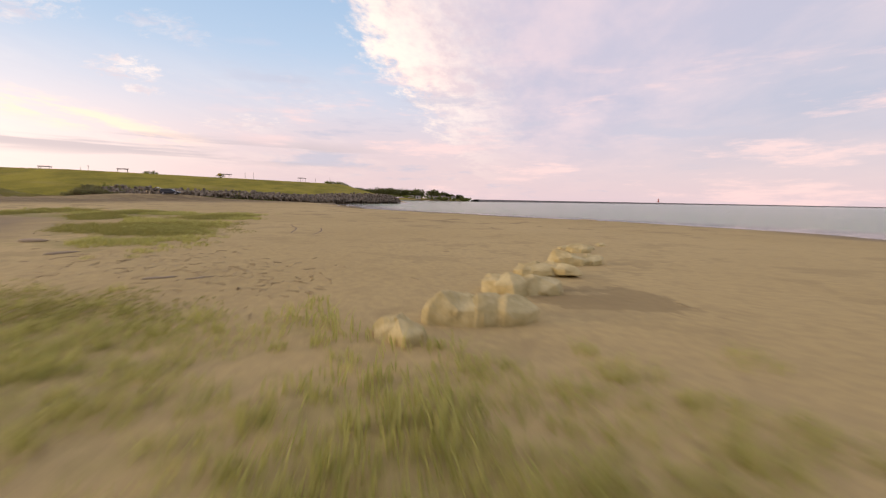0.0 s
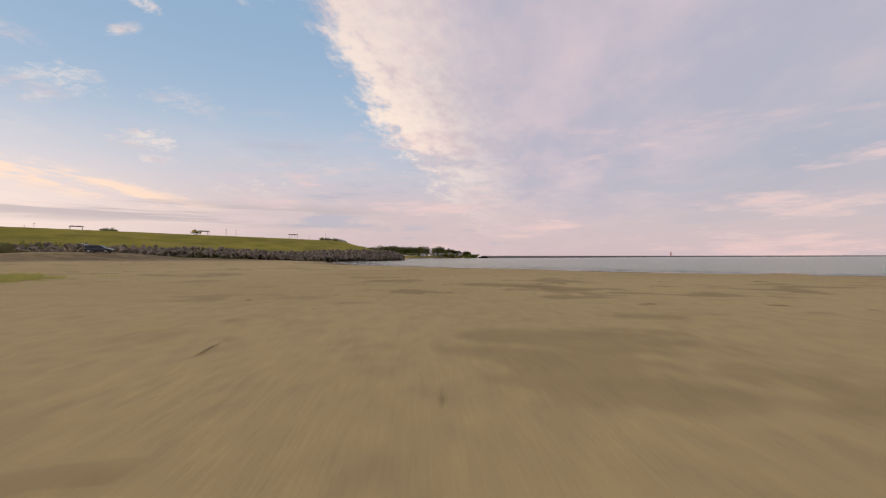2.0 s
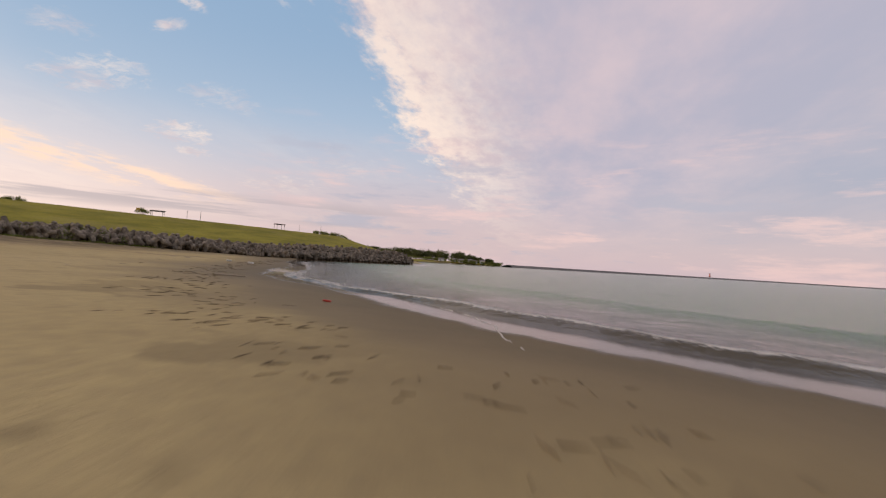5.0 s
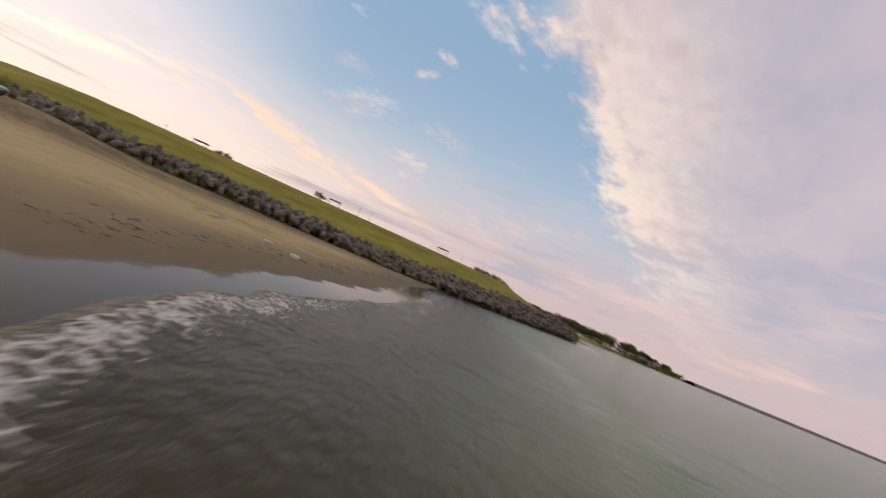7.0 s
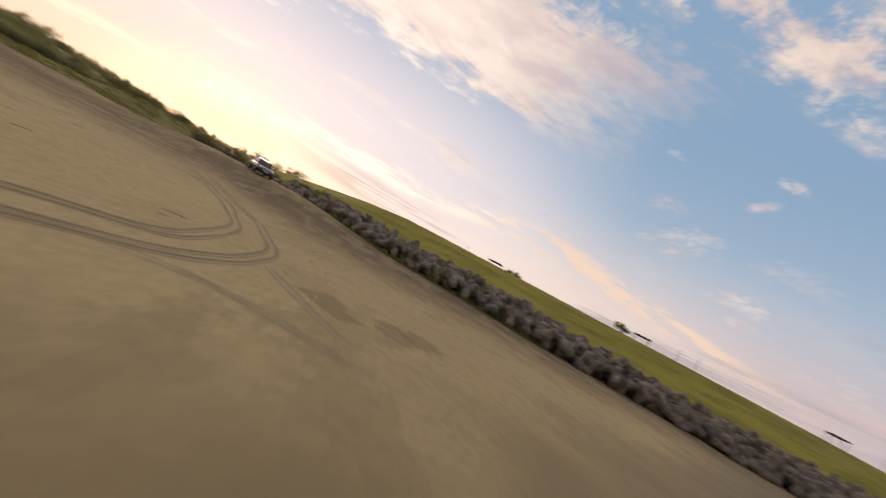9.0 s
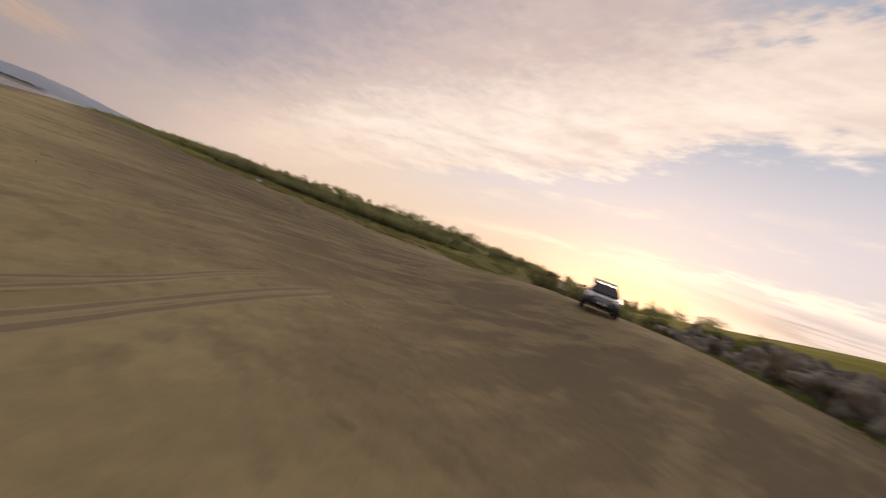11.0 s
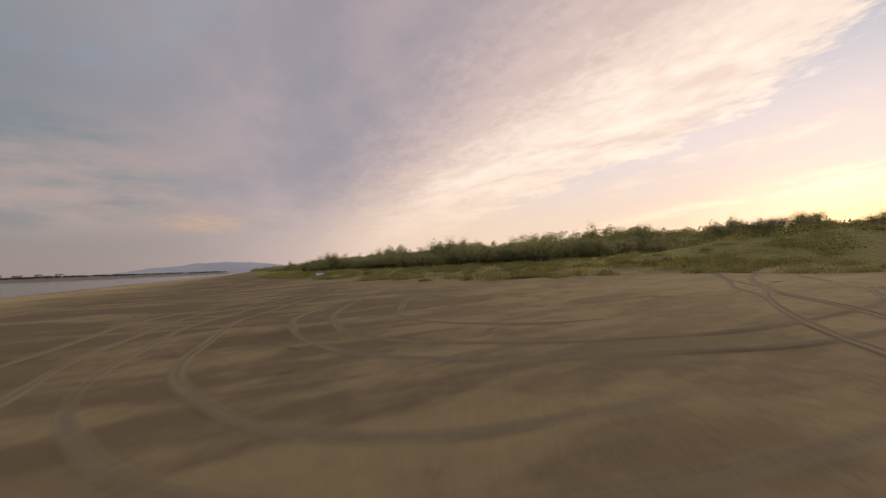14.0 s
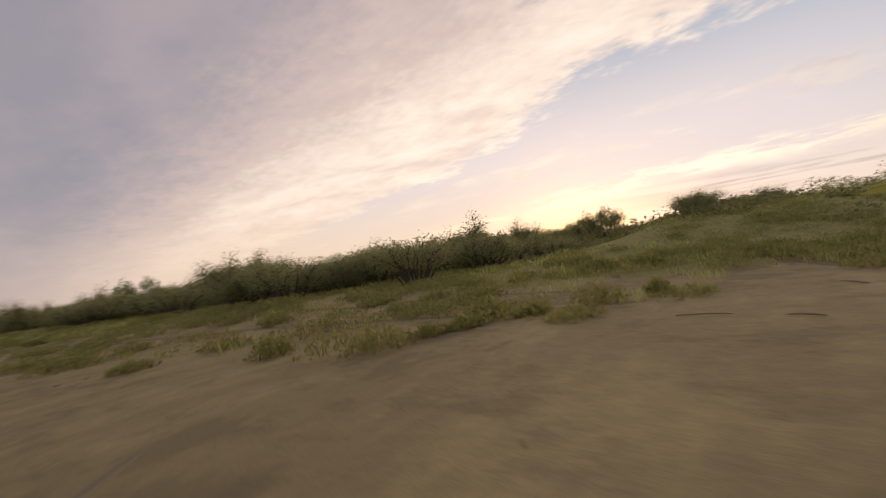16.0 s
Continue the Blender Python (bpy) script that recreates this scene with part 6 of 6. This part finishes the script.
def breakwater(line, top, half, name, label):
    """A rubble mound with a concrete capping, bent along a line."""
    random.seed(8)
    verts, faces = [], []
    pts = [Vector((*p, 0)) for p in line]
    rows = []
    for a, b in zip(pts[:-1], pts[1:]):
        n = max(1, int((b - a).length / 6))
        rows += [(a.lerp(b, k / n), (b - a).normalized()) for k in range(n)]
    rows.append((pts[-1], (pts[-1] - pts[-2]).normalized()))
    for p, way in rows:
        out = Vector((-way.y, way.x, 0))
        for o, z in ((-half * 2.2, -1.5), (-half * 1.2, top * 0.55), (-half * 0.5, top * 0.8), (-half * 0.4, top), (half * 0.4, top), (half * 0.5, top * 0.8), (half * 1.2, top * 0.55), (half * 2.2, -1.5)):
            j = 0.0 if abs(o) < half * 0.6 else 1.0
            verts.append((p.x + out.x * o + j * random.uniform(-1, 1), p.y + out.y * o + j * random.uniform(-1, 1), z + j * random.uniform(-0.5, 0.6) + 0.12 * random.random()))
    for k in range(len(rows) - 1):
        for j in range(7):
            i = k * 8 + j
            faces.append((i, i + 1, i + 9, i + 8))
    tagged(link(name, verts, faces, STONE), label, "breakwater", kind="structure")


breakwater([(-64, 446), (30, 585), (120, 718), (209, 851), (420, 1040), (760, 1230), (1300, 1420)], 2.2, 4, "breakwater", "long low dark stone breakwater across the bay")


def lighthouse(at):
    top = empty("harbour_light", "small red harbour light tower on the breakwater", "lighthouse", "", pose(*at, 0.6, 0, 0, 0) @ Matrix.Scale(0.74, 4))
    for name, r1, r2, z0, z1, mat in (("base", 2.3, 2.2, 3.3, 4.6, CONCRETE), ("tower", 1.3, 1.0, 4.6, 10.2, RED_PAINT), ("gallery", 1.7, 1.7, 10.2, 10.5, RED_PAINT), ("lantern", 0.7, 0.7, 10.5, 11.9, LAMP_GLASS), ("cap", 0.9, 0.1, 11.9, 12.8, RED_PAINT)):
        bm = bmesh.new()
        cone(bm, r1, r2, z1 - z0, pose(0, 0, (z0 + z1) / 2), 16)
        part(name, bm, mat, top)


lighthouse((209, 851))


def house(at, size, turn, wall_mat, label, group):
    top = empty("house", label, "house", group, pose(at[0], at[1], at[2], 0, 0, turn))
    w, d, h = size
    bm = bmesh.new()
    block(bm, (w, d, h), pose(0, 0, h / 2), 0.03)
    wall = part("wall", bm, wall_mat, top)
    bm = loft([[(x, -d / 2 - 0.4, h), (x, d / 2 + 0.4, h), (x, 0, h + d * 0.32)] for x in (-w / 2 - 0.4, w / 2 + 0.4)])
    part("roof", bm, ROOF_TILE, top)
    for side in (-1, 1):
        for k in range(max(1, int(w / 3))):
            bm = bmesh.new()
            block(bm, (1.2, 0.12, 1.2), pose(-w / 2 + 1.6 + k * 3, side * (d / 2 + 0.02), h * 0.55), 0.02)
            part("window", bm, GLASS, top)


random.seed(12)
for k, (x, y) in enumerate(((-86, 441), (-92, 438), (-97, 441), (-104, 436), (-112, 440), (-122, 434))):
    house((x, y, height(x, y) - 0.2), (random.uniform(3, 5.5), 3.5, random.uniform(1.9, 2.6)), random.uniform(-20, 30), WHITE_PAINT, "small pale house at the edge of the far wood", "houses on the far shore")


def woods(name, label, trees, seed, leafs=60, size=0.9):
    """Far trees: each a trunk and a ragged crown of leaf clumps, joined."""
    rng = np.random.default_rng(seed)
    random.seed(seed)
    lv, lf, tv, tf = [], [], [], []
    for x, y, z, h, w in trees:
        tube(tv, tf, [(x, y, z - 0.3), (x + rng.normal(0, 0.2), y, z + h * 0.7)], [0.2, 0.08], 5)
        for _ in range(leafs):
            u = Vector((rng.normal(), rng.normal(), rng.normal())).normalized() * rng.uniform(0.45, 1.0)
            p = Vector((x, y, z + h * 0.62)) + Vector((u.x * w * 0.5, u.y * w * 0.5, u.z * h * 0.40))
            leaf(lv, lf, p, (rng.normal(), rng.normal(), rng.normal()), size * rng.uniform(0.7, 1.4), 0.9)
    top = tagged(link(name, lv, lf, LEAF_FAR), label, "trees", kind="stuff")
    link("trunk", tv, tf, BARK, top)
    return top


rng = np.random.default_rng(60)
head_trees = []
for _ in range(230):
    u = rng.random() ** 0.8
    x, y = -74 - u * 210 + rng.normal(0, 4), 446 + rng.uniform(0, 40) + u * 10
    h = rng.uniform(7.5, 11) * min(1.0, 0.35 + u * 3.2)
    head_trees.append((x, y, height(x, y), h, h * rng.uniform(0.8, 1.2)))
woods("far_wood", "dark green wood on the far headland", head_trees, 61, 190, 0.85)
shore_bushes = []
for _ in range(200):
    u = rng.random()
    x, y = -68 - u * 200, 436 + rng.uniform(-2, 8) - u * 6
    shore_bushes.append((x, y, height(x, y), rng.uniform(1.6, 3.4), rng.uniform(3, 5)))
lower = woods("far_bushes", "bright green bushes along the far shore", shore_bushes, 62, 70, 0.6)
lower.data.materials[0] = LEAF_BRIGHT


def bank_island(line, name, label):
    verts, faces = [], []
    random.seed(19)
    pts = [Vector((*p, 0)) for p in line]
    rows = []
    for a, b in zip(pts[:-1], pts[1:]):
        n = max(1, int((b - a).length / 9))
        rows += [(a.lerp(b, k / n), (b - a).normalized()) for k in range(n)]
    for p, way in rows:
        out = Vector((-way.y, way.x, 0))
        for o, z in ((-26, -1.0), (-17, 1.2), (-9, 3.0), (0, 3.6), (9, 3.0), (17, 1.2), (26, -1.0)):
            verts.append((p.x + out.x * o + random.uniform(-2, 2), p.y + out.y * o + random.uniform(-2, 2), z + random.uniform(-0.4, 0.4)))
    for k in range(len(rows) - 1):
        for j in range(6):
            i = k * 7 + j
            faces.append((i, i + 1, i + 8, i + 7))
    tagged(link(name, verts, faces, STONE), label, "spit", kind="structure")


SPIT = [(420, -200), (300, -330), (190, -430), (125, -495), (60, -620), (-20, -830)]
bank_island(SPIT, "far_spit", "low dark spit of land across the water")
spit_trees = []
for _ in range(330):
    k = int(rng.integers(2, 5))
    u = rng.random()
    x, y = SPIT[k][0] + u * (SPIT[k + 1][0] - SPIT[k][0]) + rng.normal(0, 5), SPIT[k][1] + u * (SPIT[k + 1][1] - SPIT[k][1]) + rng.normal(0, 5)
    h = rng.uniform(1.2, 2.8)
    spit_trees.append((x, y, 2.7, h, h * 2.2))
woods("spit_wood", "dark bushes on the low spit", spit_trees, 63, 40, 0.8)
random.seed(14)
for k in range(8):
    x, y = 330 + k * 26 + random.uniform(-8, 8), -1150 + k * 22
    house((x, y, 0.0), (random.uniform(9, 18), 9, random.uniform(8, 11)), random.uniform(20, 60), WHITE_PAINT, "pale flat block beyond the spit", "buildings beyond the spit")


def mountain():
    """A far wooded range; the haze of the evening air is put into its base colour."""
    rng = np.random.default_rng(33)
    n, rows = 150, 14
    verts, faces = [], []
    for j in range(rows):
        v = j / (rows - 1)
        for i in range(n):
            az = radians(150 + 52 * i / (n - 1))
            deg = math.degrees(az)
            crest = 118 * math.exp(-((deg - 182) / 6.0) ** 2) + 72 * math.exp(-((deg - 189) / 7) ** 2) + 44 * math.exp(-((deg - 173) / 5) ** 2) + 34 * math.exp(-((deg - 163) / 5) ** 2)
            dist = 3850 + 500 * v
            shape = math.sin(math.pi * min(1.0, v * 1.05)) ** 0.8
            p = np.array([[i * 0.4, j * 0.8]])
            h = 0.64 * crest * shape * (1 + 0.12 * float(lumps(p, 2.0, 70)[0]) + 0.06 * float(lumps(p, 0.7, 71)[0]))
            verts.append((-80 - math.sin(az) * dist, 74 + math.cos(az) * dist, h - 4))
    for j in range(rows - 1):
        for i in range(n - 1):
            k = j * n + i
            faces.append((k, k + 1, k + n + 1, k + n))
    tagged(link("mountain", verts, faces, HAZE_HILL, smooth=True), "wooded mountain range far beyond the bay, painted blue-grey with haze", "mountain", kind="structure")


mountain()
